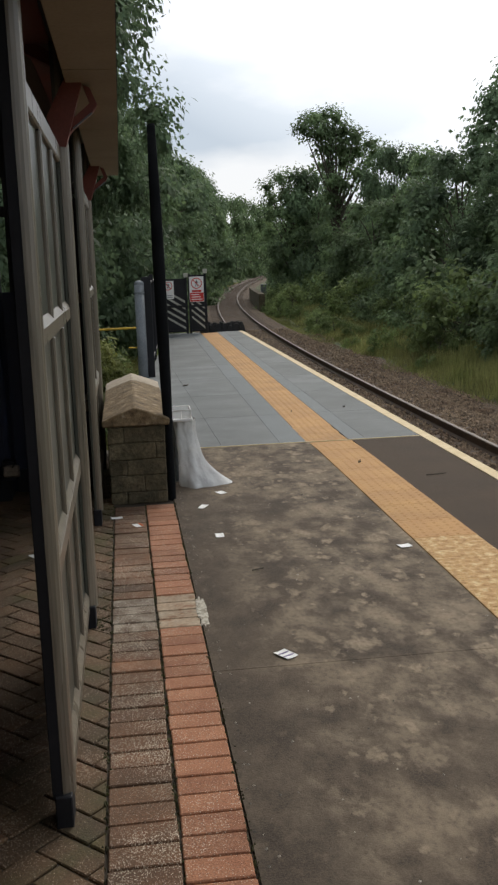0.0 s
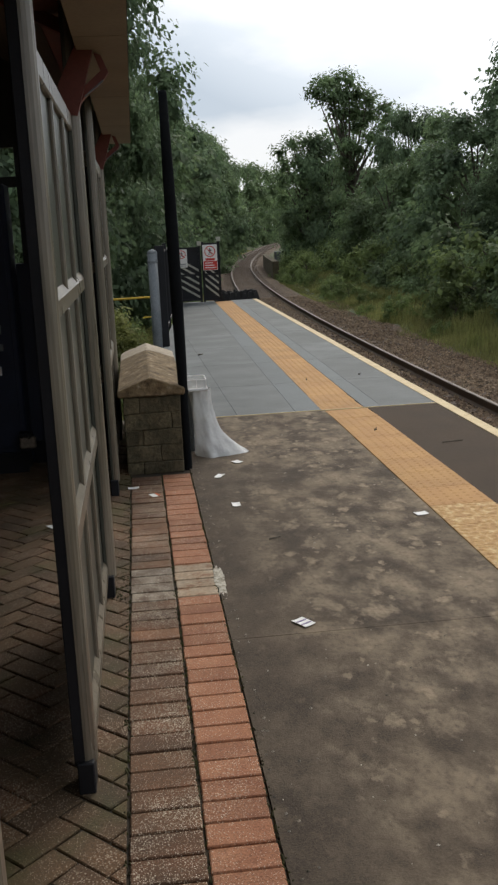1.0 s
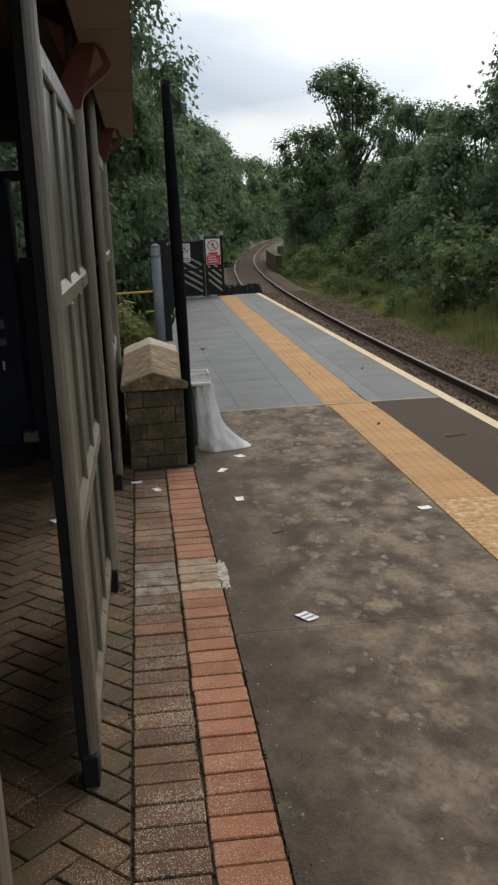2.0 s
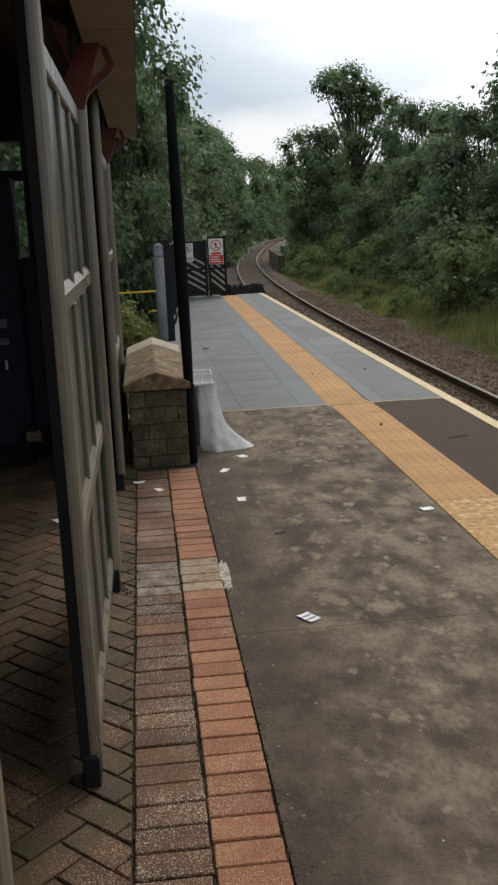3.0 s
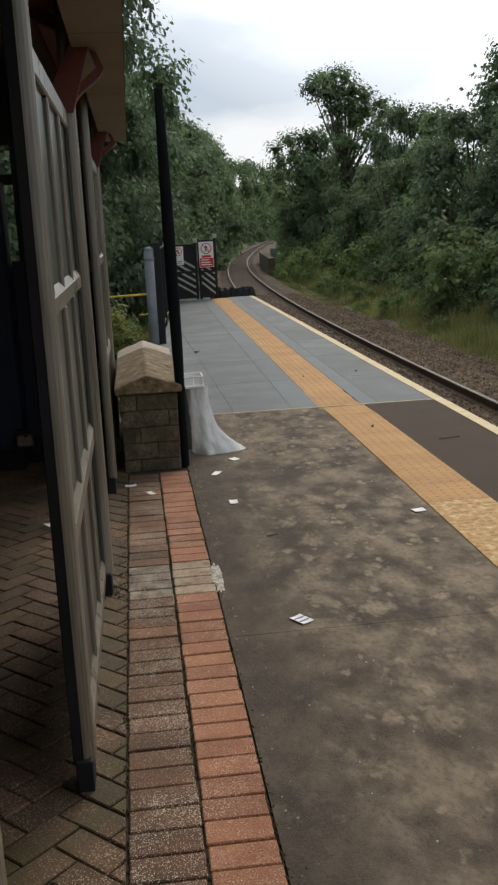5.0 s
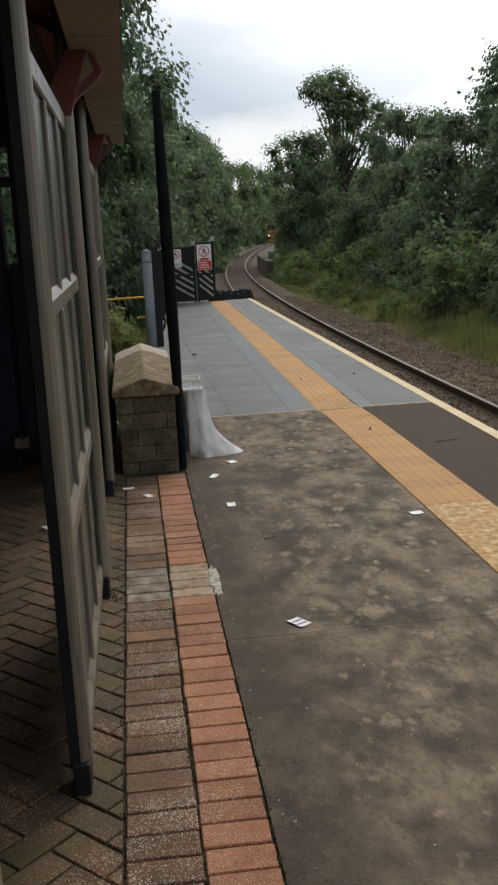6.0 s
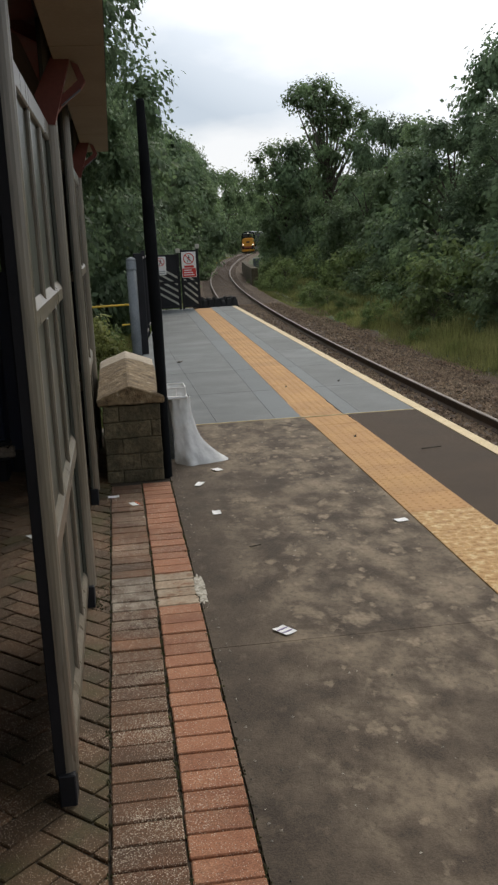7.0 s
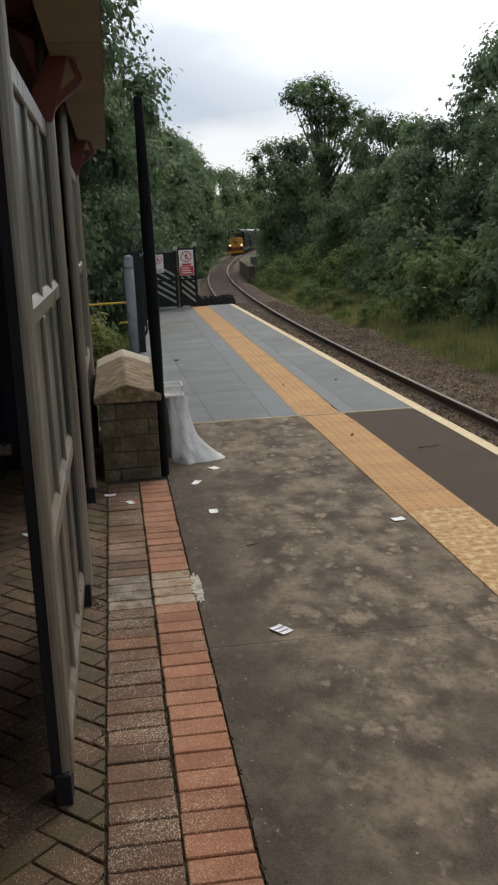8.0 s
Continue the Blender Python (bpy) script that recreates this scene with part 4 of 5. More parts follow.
def moss():
    """Cushions of moss and dirt in the joint beside the screen and round the post feet."""
    rnd = np.random.RandomState(33)
    verts, faces = [], []
    for i in range(1100):
        if i % 4 == 0:
            x, y = rnd.normal(-0.19, 0.022), rnd.choice([4.4, 4.55, 4.7]) + rnd.normal(0, 0.12)
        elif i % 4 == 1:
            x, y = rnd.normal(0.0835, 0.006), 2.1 + 4.6 * rnd.rand()
        elif i % 4 == 2:
            x, y = rnd.normal(0.287, 0.006), 2.1 + 4.6 * rnd.rand()
        else:
            x, y = rnd.normal(-0.137, 0.008), 2.1 + 4.6 * rnd.rand()
        s, a, k = rnd.uniform(0.003, 0.009), rnd.rand() * 6.28, len(verts)
        for j in range(5):
            b = a + j * 1.2566
            q = s * rnd.uniform(0.7, 1.5)
            verts.append((x + q * math.cos(b), y + q * math.sin(b), -0.009))
        verts.append((x, y, -0.002 + s * 0.55))
        faces += [(k + j, k + (j + 1) % 5, k + 5) for j in range(5)]
    tagged(raw("moss", verts, faces, M_MOSS), "dark moss and dirt in the paver joints", "moss", kind="stuff")


M_MOSS = mat("moss", [(0.3, (0.035, 0.026, 0.012)), (0.6, (0.06, 0.06, 0.018)), (0.75, (0.10, 0.09, 0.03))], scale=9, rough=1.0, bump=0, island=0.4)
moss()
M_GRIT = mat("pale_grit", [(0.3, (0.12, 0.09, 0.06)), (0.7, (0.45, 0.40, 0.33))], scale=8, rough=0.9, bump=0, island=0.6)
debris()


def twig(x, y, length, turn):
    t = thing("twig", "thin dark twig lying on the platform", "twig", x, y, -0.001, turn, "twigs on the platform")
    part("stem", tube(bmesh.new(), (-length / 2, 0, 0.004), (length / 2, 0, 0.005), 0.004, 0.003, 6), M_BARK, t)
    part("shoot", tube(bmesh.new(), (0, 0, 0.0045), (length * 0.3, length * 0.14, 0.005), 0.003, 0.0015, 6), M_BARK, t)


twig(2.33, 7.05, 0.17, 8)
twig(0.66, 5.05, 0.07, 20)


def dead_leaf(x, y, s, turn, z=0.001):
    t = thing("dead_leaf", "curled dark brown dead leaf on the platform", "leaf", x, y, z, turn, "dead leaves")
    bm = bmesh.new()
    pts = [(-s, 0, 0.004), (-s * 0.3, s * 0.55, 0.02), (s * 0.5, s * 0.4, 0.012), (s, 0, 0.03), (s * 0.4, -s * 0.45, 0.006), (-s * 0.4, -s * 0.5, 0.016)]
    c = bm.verts.new((0, 0, 0.002))
    vs = [bm.verts.new(p) for p in pts]
    for i in range(6):
        bm.faces.new((c, vs[i], vs[(i + 1) % 6]))
    r = bmesh.ops.extrude_face_region(bm, geom=bm.faces[:])
    for v in [g for g in r["geom"] if isinstance(g, bmesh.types.BMVert)]:
        v.co.z += 0.0015
    bmesh.ops.recalc_face_normals(bm, faces=bm.faces)
    part("blade", bm, M_BARK, t)


dead_leaf(0.80, 13.2, 0.05, 20)
dead_leaf(1.78, 10.4, 0.016, 70, 0.006)
dead_leaf(2.42, 10.6, 0.016, 10)
dead_leaf(1.86, 7.6, 0.017, 40, 0.006)


# ---- gates and signs at the platform's end ----
def walker(parent, x, z, r, y):
    """A plain walking figure in a barred red ring, in flat plates."""
    bm = bmesh.new()
    for i in range(24):
        a, b = 6.2832 * i / 24, 6.2832 * (i + 1) / 24
        q = [(x + r * math.cos(a), z + r * math.sin(a)), (x + r * math.cos(b), z + r * math.sin(b)), (x + r * .84 * math.cos(b), z + r * .84 * math.sin(b)), (x + r * .84 * math.cos(a), z + r * .84 * math.sin(a))]
        prism(bm, q, y - 0.003, y)
    prism(bm, [(x - .62 * r, z + .52 * r), (x - .52 * r, z + .62 * r), (x + .62 * r, z - .52 * r), (x + .52 * r, z - .62 * r)], y - 0.0036, y)
    part("ring", bm, M_SIGNRED, parent, "red prohibition ring")
    bm = bmesh.new()
    prism(bm, [(x + .1 * r * math.cos(k), z + .55 * r + .1 * r * math.sin(k)) for k in [i * .785 for i in range(8)]], y - 0.0025, y)
    prism(bm, [(x - .12 * r, z + .4 * r), (x + .12 * r, z + .4 * r), (x + .1 * r, z - .1 * r), (x - .1 * r, z - .1 * r)], y - 0.0026, y)
    prism(bm, [(x - .1 * r, z - .1 * r), (x + .02 * r, z - .1 * r), (x - .2 * r, z - .65 * r), (x - .32 * r, z - .65 * r)], y - 0.0024, y)
    prism(bm, [(x + .02 * r, z - .1 * r), (x + .12 * r, z - .1 * r), (x + .34 * r, z - .6 * r), (x + .22 * r, z - .62 * r)], y - 0.0022, y)
    prism(bm, [(x - .1 * r, z + .36 * r), (x - .3 * r, z + .0 * r), (x - .22 * r, z - .03 * r), (x - .04 * r, z + .25 * r)], y - 0.0021, y)
    prism(bm, [(x + .1 * r, z + .36 * r), (x + .34 * r, z + .08 * r), (x + .28 * r, z + .02 * r), (x + .05 * r, z + .25 * r)], y - 0.0023, y)
    part("pictogram", bm, M_PRINT, parent, "black walking pictogram")


def sign(x0, x1, z0, z1, y, red):
    s = thing("warning_sign", "white no-entry warning sign with red text panel" if red else "small white warning sign with barred walking symbol", "sign", 0, 0, 0, 0, "platform end signs")
    part("plate", boxed(x0, x1, y, y + 0.006, z0, z1, 0.002), M_WHITE, s)
    cx, h = (x0 + x1) / 2, z1 - z0
    walker(s, cx, z1 - 0.46 * (x1 - x0), 0.38 * (x1 - x0), y)
    if red:
        part("text_panel", boxed(x0 + 0.01, x1 - 0.01, y - 0.003, y, z0 + 0.01, z0 + 0.36 * h, 0.0008), M_SIGNRED, s, "red panel")
        for k in range(3):
            part("text_bar", boxed(x0 + 0.04, x1 - 0.05 - 0.03 * k, y - 0.005, y - 0.003, z0 + 0.05 + 0.055 * k, z0 + 0.07 + 0.055 * k), M_WHITE, s, "unreadable white line")
        part("text_panel", boxed(x0 + 0.06, x1 - 0.06, y - 0.003, y, z0 + 0.38 * h, z0 + 0.47 * h, 0.0008), M_SIGNRED, s)
    else:
        for k in range(2):
            part("text_bar", boxed(x0 + 0.03, x1 - 0.03, y - 0.003, y, z0 + 0.03 + 0.04 * k, z0 + 0.045 + 0.04 * k), M_GALV, s, "unreadable grey line")


def gate(x0, x1, y, z1, label, stripes):
    g = thing("platform_gate", label, "gate", 0, 0, 0, 0, "platform end gates")
    part("gate_frame", boxed(x0, x0 + 0.05, y - 0.02, y + 0.02, -0.01, z1, 0.006), M_BLACK, g)
    part("gate_frame", boxed(x1 - 0.05, x1, y - 0.02, y + 0.02, -0.01, z1, 0.006), M_BLACK, g)
    for z in (0.04, 0.62, z1 - 0.08):
        part("cross_bar", boxed(x0 + 0.05, x1 - 0.05, y - 0.015, y + 0.015, z, z + 0.05, 0.004), M_BLACK, g)
    part("panel", boxed(x0 + 0.05, x1 - 0.05, y + 0.0, y + 0.01, 0.09, z1 - 0.08), M_BLACK, g)
    for k in range(stripes):
        z = 0.16 + 0.155 * k
        q = [(x0 + 0.06, z + 0.26), (x0 + 0.06, z + 0.205), (x1 - 0.06, z - 0.06), (x1 - 0.06, z - 0.005)]
        part("stripe", prism(bmesh.new(), q, y - 0.004, y - 0.0005), M_STRIPE, g, "grey hazard stripe")
    part("post_cap", boxed(x1 - 0.075, x1 + 0.025, y - 0.05, y + 0.05, z1, z1 + 0.1, 0.006), M_STRIPE, g, "pale grey post cap")


gate(0.98, 1.53, 23.1, 1.32, "black metal gate panel with grey diagonal hazard stripes", 5)
gate(1.56, 1.99, 23.12, 1.40, "black metal gate panel with stripes behind a red sign", 4)
sign(1.585, 1.925, 0.74, 1.33, 23.09, True)
sign(0.955, 1.215, 0.83, 1.25, 23.07, False)


def build_trespass_guard():
    g = thing("trespass_guard", "black rubber anti-trespass matting with pointed ridges", "barrier mat", 0, 0)
    rnd = random.Random(6)
    part("mat", boxed(1.9, 2.92, 23.32, 24.5, -0.35, -0.02, 0.01), M_MATTBLACK, g)
    for i in range(7):
        for j in range(6):
            x, y = 1.98 + i * 0.145, 23.42 + j * 0.19
            bm = bmesh.new()
            h = rnd.uniform(0.12, 0.2)
            prism(bm, [(x - 0.07, -0.02), (x + 0.07, -0.02), (x + 0.035, h), (x - 0.035, h)], y - 0.04, y + 0.04)
            part("ridge", bm, M_MATTBLACK, g)


build_trespass_guard()


def build_side_fence():
    f = thing("side_fence", "black metal railing along the platform's side", "fence")
    pts = [(0.36, 14.5), (0.52, 17.3), (0.74, 20.2), (0.95, 23.05)]
    for x, y in pts:
        g = 0.07 if y < 15 else 0.035
        part("post", boxed(x - g, x + g, y - 0.035, y + 0.035, -0.02, 1.48, 0.006), M_BLACK, f)
    for (xa, ya), (xb, yb) in zip(pts, pts[1:]):
        for z in (0.12, 1.36):
            part("rail", tube(bmesh.new(), (xa, ya, z), (xb, yb, z), 0.025, 0.025, 8), M_BLACK, f)
        for k in range(1, 20):
            t = k / 20
            part("bar", tube(bmesh.new(), (xa + (xb - xa) * t, ya + (yb - ya) * t, 0.12), (xa + (xb - xa) * t, ya + (yb - ya) * t, 1.36), 0.009, 0.009, 6), M_BLACK, f)


build_side_fence()


def build_grey_column():
    c = thing("grey_column", "galvanised grey steel column with a rounded top", "post", 0.255, 14.45)
    part("shaft", tube(bmesh.new(), (0, 0, -0.9), (0, 0, 1.38), 0.072, 0.072, 20), M_GALV, c, smooth=True)
    bm = bmesh.new()
    bmesh.ops.create_uvsphere(bm, u_segments=20, v_segments=8, radius=0.074, matrix=Matrix.Translation((0, 0, 1.38)) @ Matrix.Diagonal((1, 1, 0.7, 1)))
    part("cap", bm, M_GALV, c, smooth=True)
    for z in (0.25, 1.24):
        part("band", tube(bmesh.new(), (0, 0, z), (0, 0, z + 0.025), 0.079, 0.079, 20), M_GALV, c, "bolted steel band")


build_grey_column()

hr = thing("yellow_handrail", "yellow-painted tubular handrail among weeds", "handrail", 0, 19.0)
part("rail", tube(bmesh.new(), (-0.75, 0, 0.435), (0.3, 0, 0.45), 0.021, 0.021, 10), M_YELLOW, hr)
part("rail", tube(bmesh.new(), (0.08, 0, 0.065), (0.3, 0, 0.07), 0.016, 0.016, 10), M_YELLOW, hr)
for x in (-0.73, 0.28):
    part("post", tube(bmesh.new(), (x, 0.03, -0.95), (x, 0.03, 0.44), 0.018, 0.018, 10), M_YELLOW, hr)

# parapet and relay box beside the far line
pw = thing("parapet_wall", "low dark brick parapet beside the curving track", "wall")
bm = bmesh.new()
for k in range(11):
    y = 63 + 2.2 * k
    p, s = along(y, 2.05), track_x(y + 0.5) - track_x(y - 0.5)
    box(bm, -0.2, 0.2, -1.12, 1.12, -0.6, 0.85, 0, pose(p.x, p.y, rail_z(y), 0, 0, -math.degrees(math.atan(s))))
part("brickwork", bm, M_STONE, pw)
rb = thing("relay_box", "grey lineside equipment cabinet", "cabinet", along(97, 3.4).x, 97, rail_z(97) - 0.5)
part("body", boxed(-0.3, 0.3, -0.3, 0.3, 0, 1.35, 0.03), M_GALV, rb)
part("door", boxed(-0.26, 0.26, -0.325, -0.3, 0.1, 1.25, 0.01), M_GALV, rb)


# ---- trees ----
def leaf_mesh(name, centres, radii, per, size, material, rnd, fill=0.12):
    """Leaves in tufts over the upper side of each bough, and a few large ones inside that close the crown."""
    vs = []
    mean = np.mean(radii)
    heart = np.mean(np.array(centres), axis=0)
    for c, r in zip(centres, radii):
        k = int(per * (r / mean) ** 2)
        tufts = max(8, k // 7)
        d = rnd.normal(size=(tufts, 3))
        out = c - heart
        out = out / (np.linalg.norm(out) + 1e-6)
        d += out * 0.55
        d[:, 2] = np.where(d[:, 2] < 0, d[:, 2] * 0.7, d[:, 2])
        d /= np.linalg.norm(d, axis=1)[:, None]
        wob = 1 + 0.25 * np.sin(d[:, 0] * 5 + c[0] * 3) * np.cos(d[:, 1] * 6 + c[1]) + 0.15 * np.sin(d[:, 2] * 9 + c[2])
        tip = c + d * (r * (0.55 + 0.55 * rnd.rand(tufts)) * wob)[:, None] * np.array([1, 1, 0.88])
        which = rnd.randint(0, tufts, k)
        way = d[which]
        spread = rnd.normal(size=(k, 3)) * np.array([1, 1, 0.8])
        p = tip[which] + spread * size * 1.9 - way * (rnd.rand(k) * size * 2.0)[:, None]
        inside = rnd.rand(k) < fill
        p = np.where(inside[:, None], c + (p - c) * (0.55 * rnd.rand(k))[:, None], p)
        nrm = way * 0.75 + rnd.normal(size=(k, 3)) * 0.45 + np.array([0, 0, 0.45])
        nrm /= np.linalg.norm(nrm, axis=1)[:, None]
        t = np.cross(nrm, np.cross(way + spread * 0.5, nrm) + 1e-4)
        t /= np.linalg.norm(t, axis=1)[:, None] + 1e-6
        t[:, 2] -= 0.22
        b = np.cross(nrm, t)
        s = (size * rnd.uniform(0.55, 1.35, k) * np.where(inside, 2.2, 1.0))[:, None]
        vs.append(np.stack([p - t * s, p + b * s * 0.62, p + t * s - nrm * s * 0.2, p - b * s * 0.62], axis=1))
    v = np.concatenate(vs).reshape(-1, 3)
    n = len(v) // 4
    me = bpy.data.meshes.new(name)
    me.vertices.add(len(v))
    me.vertices.foreach_set("co", v.astype(np.float32).ravel())
    me.loops.add(n * 4)
    me.loops.foreach_set("vertex_index", np.arange(n * 4, dtype=np.int32))
    me.polygons.add(n)
    me.polygons.foreach_set("loop_start", np.arange(0, n * 4, 4, dtype=np.int32))
    me.update()
    me.validate()
    me.materials.append(material)
    return me


def build_tree(h, r, base, clumps, per, leaf, material, seed, label, name="tree", lean=0.0, top_heavy=0.0, puff=1.0, boughs=()):
    """Tapered trunk, limbs to boughs of leaves. base: where the crown starts, as a share of the height.
    boughs: (across, up, radius) of each bough where the crown has a marked shape of its own."""
    rnd = np.random.RandomState(seed)
    t = thing(name, label, "tree" if name == "tree" else "bush", group="lineside trees" if name == "tree" else "lineside bushes")
    bm = bmesh.new()
    pts = [np.array([lean * k * k + (0.15 * rnd.randn() if 0 < k < 1 else 0), 0.15 * rnd.randn() if 0 < k < 1 else 0, h * 0.82 * k - (0.5 if k == 0 else 0)]) for k in np.linspace(0, 1, 5)]
    r0 = 0.022 * h + 0.03
    for i in range(4):
        tube(bm, pts[i], pts[i + 1], r0 * (1 - 0.22 * i), r0 * (1 - 0.22 * (i + 1)), 8, False)
    centres, radii = [], []
    for i in range(len(boughs) or clumps):
        if boughs:
            x, up, cr = boughs[i]
            cr *= 1.15
            centres.append(np.array([x, rnd.uniform(-0.8, 0.8), up]))
            z = up / h
        else:
            z = base + (1 - base) * rnd.rand() ** (1.0 - 0.45 * top_heavy)
            q = (z - base) / (1 - base)
            env = r * (0.55 + 0.75 * math.sin(math.pi * min(1, 0.18 + q * 0.86))) * 0.8
            cr = r * rnd.uniform(0.18, 0.38) * puff
            a, d = rnd.rand() * 6.283, env * (0.35 + 0.65 * rnd.rand() ** 0.35)
            centres.append(np.array([lean * z * z + d * math.cos(a), d * math.sin(a), z * h - cr * 0.5]))
        radii.append(cr)
        if i % 3 == 0 or boughs:
            k = max(0.15, min(0.95, z * 0.7))
            f = k * 4
            j = min(3, int(f))
            s = pts[j] + (pts[j + 1] - pts[j]) * (f - j)
            mid = (s + centres[-1]) / 2 + np.array([0, 0, 0.1 * h * rnd.rand() if not boughs else -0.3])
            tube(bm, s, mid, r0 * 0.32, r0 * 0.22, 5, False)
            tube(bm, mid, centres[-1], r0 * 0.22, r0 * 0.06, 5, False)
    part("trunk", bm, M_BARK, t, "rough brown trunk and limbs")
    me = leaf_mesh("crown", centres, radii, per, leaf, material, rnd)
    ob = new("crown", me)
    ob.parent = t
    return t


near_tree = build_tree(12.5, 3.7, 0.04, 92, 720, 0.075, M_LEAF_A, 41, "tall dense dark green tree close to the platform")
broad = build_tree(10, 4.2, 0.10, 60, 190, 0.14, M_LEAF_A, 11, "broad dark green woodland tree beside the line")
broad2 = build_tree(10, 3.8, 0.06, 60, 190, 0.14, M_LEAF_B, 12, "leafy mid-green woodland tree beside the line")
distant = build_tree(10, 4.0, 0.06, 56, 110, 0.19, M_LEAF_B, 14, "mid-green woodland tree far along the line")
tall = build_tree(13.2, 3.0, 0.46, 0, 420, 0.105, M_LEAF_B, 23, "tall tree with a leaning open crown above bare limbs", lean=-0.7,
                  boughs=[(-2.6, 12.0, 0.75), (-1.9, 12.6, 0.8), (-1.1, 12.75, 0.85), (-0.2, 12.8, 0.7), (-1.5, 11.6, 0.95), (-0.4, 11.8, 1.0), (0.5, 11.9, 0.75), (1.0, 11.4, 0.8), (-0.9, 10.7, 0.95),
                          (0.3, 10.8, 1.0), (1.3, 10.6, 0.85), (2.0, 10.9, 0.6), (2.4, 10.3, 0.65), (1.9, 9.7, 0.7), (-0.8, 9.7, 0.75), (0.4, 9.7, 0.85), (1.1, 9.0, 0.75), (-0.5, 8.7, 0.7), (2.3, 8.9, 0.55),
                          (0.3, 8.2, 0.6), (-0.7, 7.6, 0.65), (-0.8, 6.6, 0.7), (-0.2, 5.6, 0.75), (-1.1, 5.2, 0.9), (0.4, 4.6, 0.8), (1.4, 4.4, 0.8), (-0.6, 3.6, 1.0), (0.9, 3.2, 1.0)])
spread = build_tree(10.4, 2.6, 0.2, 0, 420, 0.105, M_LEAF_B, 27, "broad round-crowned mid-green tree beside the tall one", boughs=[
    (-1.9, 9.0, 0.8), (-1.0, 9.6, 0.9), (0.0, 9.7, 0.9), (1.0, 9.5, 0.9), (-1.5, 8.0, 0.9), (-0.4, 8.4, 1.1), (0.7, 8.3, 1.1), (-1.7, 6.8, 0.9), (-0.6, 6.9, 1.1), (0.6, 6.8, 1.1), (1.4, 7.4, 0.9),
    (-1.6, 5.6, 1.0), (0.0, 5.5, 1.2), (1.2, 5.6, 1.1), (-1.3, 4.3, 1.1), (0.4, 4.2, 1.2), (-1.2, 3.0, 1.1), (0.7, 2.9, 1.2), (-0.6, 1.8, 1.1), (0.9, 1.7, 1.1)])
bush = build_tree(3.0, 2.0, 0.02, 40, 100, 0.09, M_LEAF_B, 31, "dense green lineside bush", "bush")
bush2 = build_tree(2.4, 1.8, 0.02, 36, 100, 0.079, M_LEAF_C, 32, "light green lineside bush", "bush")

weed = build_tree(1.6, 0.75, 0.02, 26, 150, 0.045, M_WEED, 35, "yellow-green weeds growing beside the platform ramp", "bush")

used = set()


def plant(kind, x, y, h, w=None, turn=None, z=None):
    """A tree of that height; w: width against the height of the first one."""
    base_h = {"near": 12.5, "broad": 10, "broad2": 10, "distant": 10, "tall": 13.2, "spread": 10.4, "bush": 3.0, "bush2": 2.4, "weed": 1.6}[kind.get("key")]
    rnd = random.Random(int(x * 31 + y * 17))
    s = h / base_h
    sx = s * (w or 1)
    u = x - track_x(y)
    zz = bank(u, y) - 0.1 if z is None else z
    m = pose(x, y, zz, 0, 0, rnd.uniform(0, 360) if turn is None else turn)
    ob = kind if kind.name not in used else copy_thing(kind, m)
    used.add(kind.name)
    ob.matrix_basis = m @ Matrix.Diagonal((sx, sx, s, 1))
    return ob


for nm, k in (("near", near_tree), ("broad", broad), ("broad2", broad2), ("distant", distant), ("tall", tall), ("spread", spread), ("bush", bush), ("bush2", bush2), ("weed", weed)):
    k["key"] = nm

# left side: a wall of trees outside the curve
for x, y, h, k, w in [(-7.0, 17, 13, near_tree, 1), (-4.4, 23.0, 14.5, near_tree, 0.95), (-2.2, 26.0, 15.0, near_tree, 0.74), (-2.7, 30.5, 8.2, near_tree, 1.15), (-1.7, 36, 9.0, near_tree, 1), (-1.6, 42, 10.0, broad, 0.9), (-0.6, 50, 10.6, broad2, 0.9), (0.7, 59, 10.8, broad, 0.9),
                      (2.2, 71, 11.2, broad2, 0.9), (4.4, 84, 12.0, broad, 0.85), (6.2, 98, 12.8, broad2, 0.82), (7.6, 112, 14.0, broad, 0.78), (9.2, 128, 15.2, broad2, 0.75), (11.4, 146, 15, broad, 0.78), (13.8, 165, 14.5, distant, 0.8),
                      (-9, 30, 14, distant, 1), (-6, 58, 12, distant, 1), (2, 104, 14, distant, 1), (14, 186, 15, distant, 0.9), (17, 205, 15.5, distant, 0.9), (19, 186, 15, distant, 0.8), (24, 208, 16, distant, 0.8), (29.5, 232, 17, distant, 0.8), (35, 262, 17, distant, 0.8),
                      (44, 300, 19, distant, 0.9), (56, 350, 21, distant, 0.9), (70, 400, 23, distant, 1), (-12, 20, 12, distant, 1)]:
    plant(k, x, y, h, w)
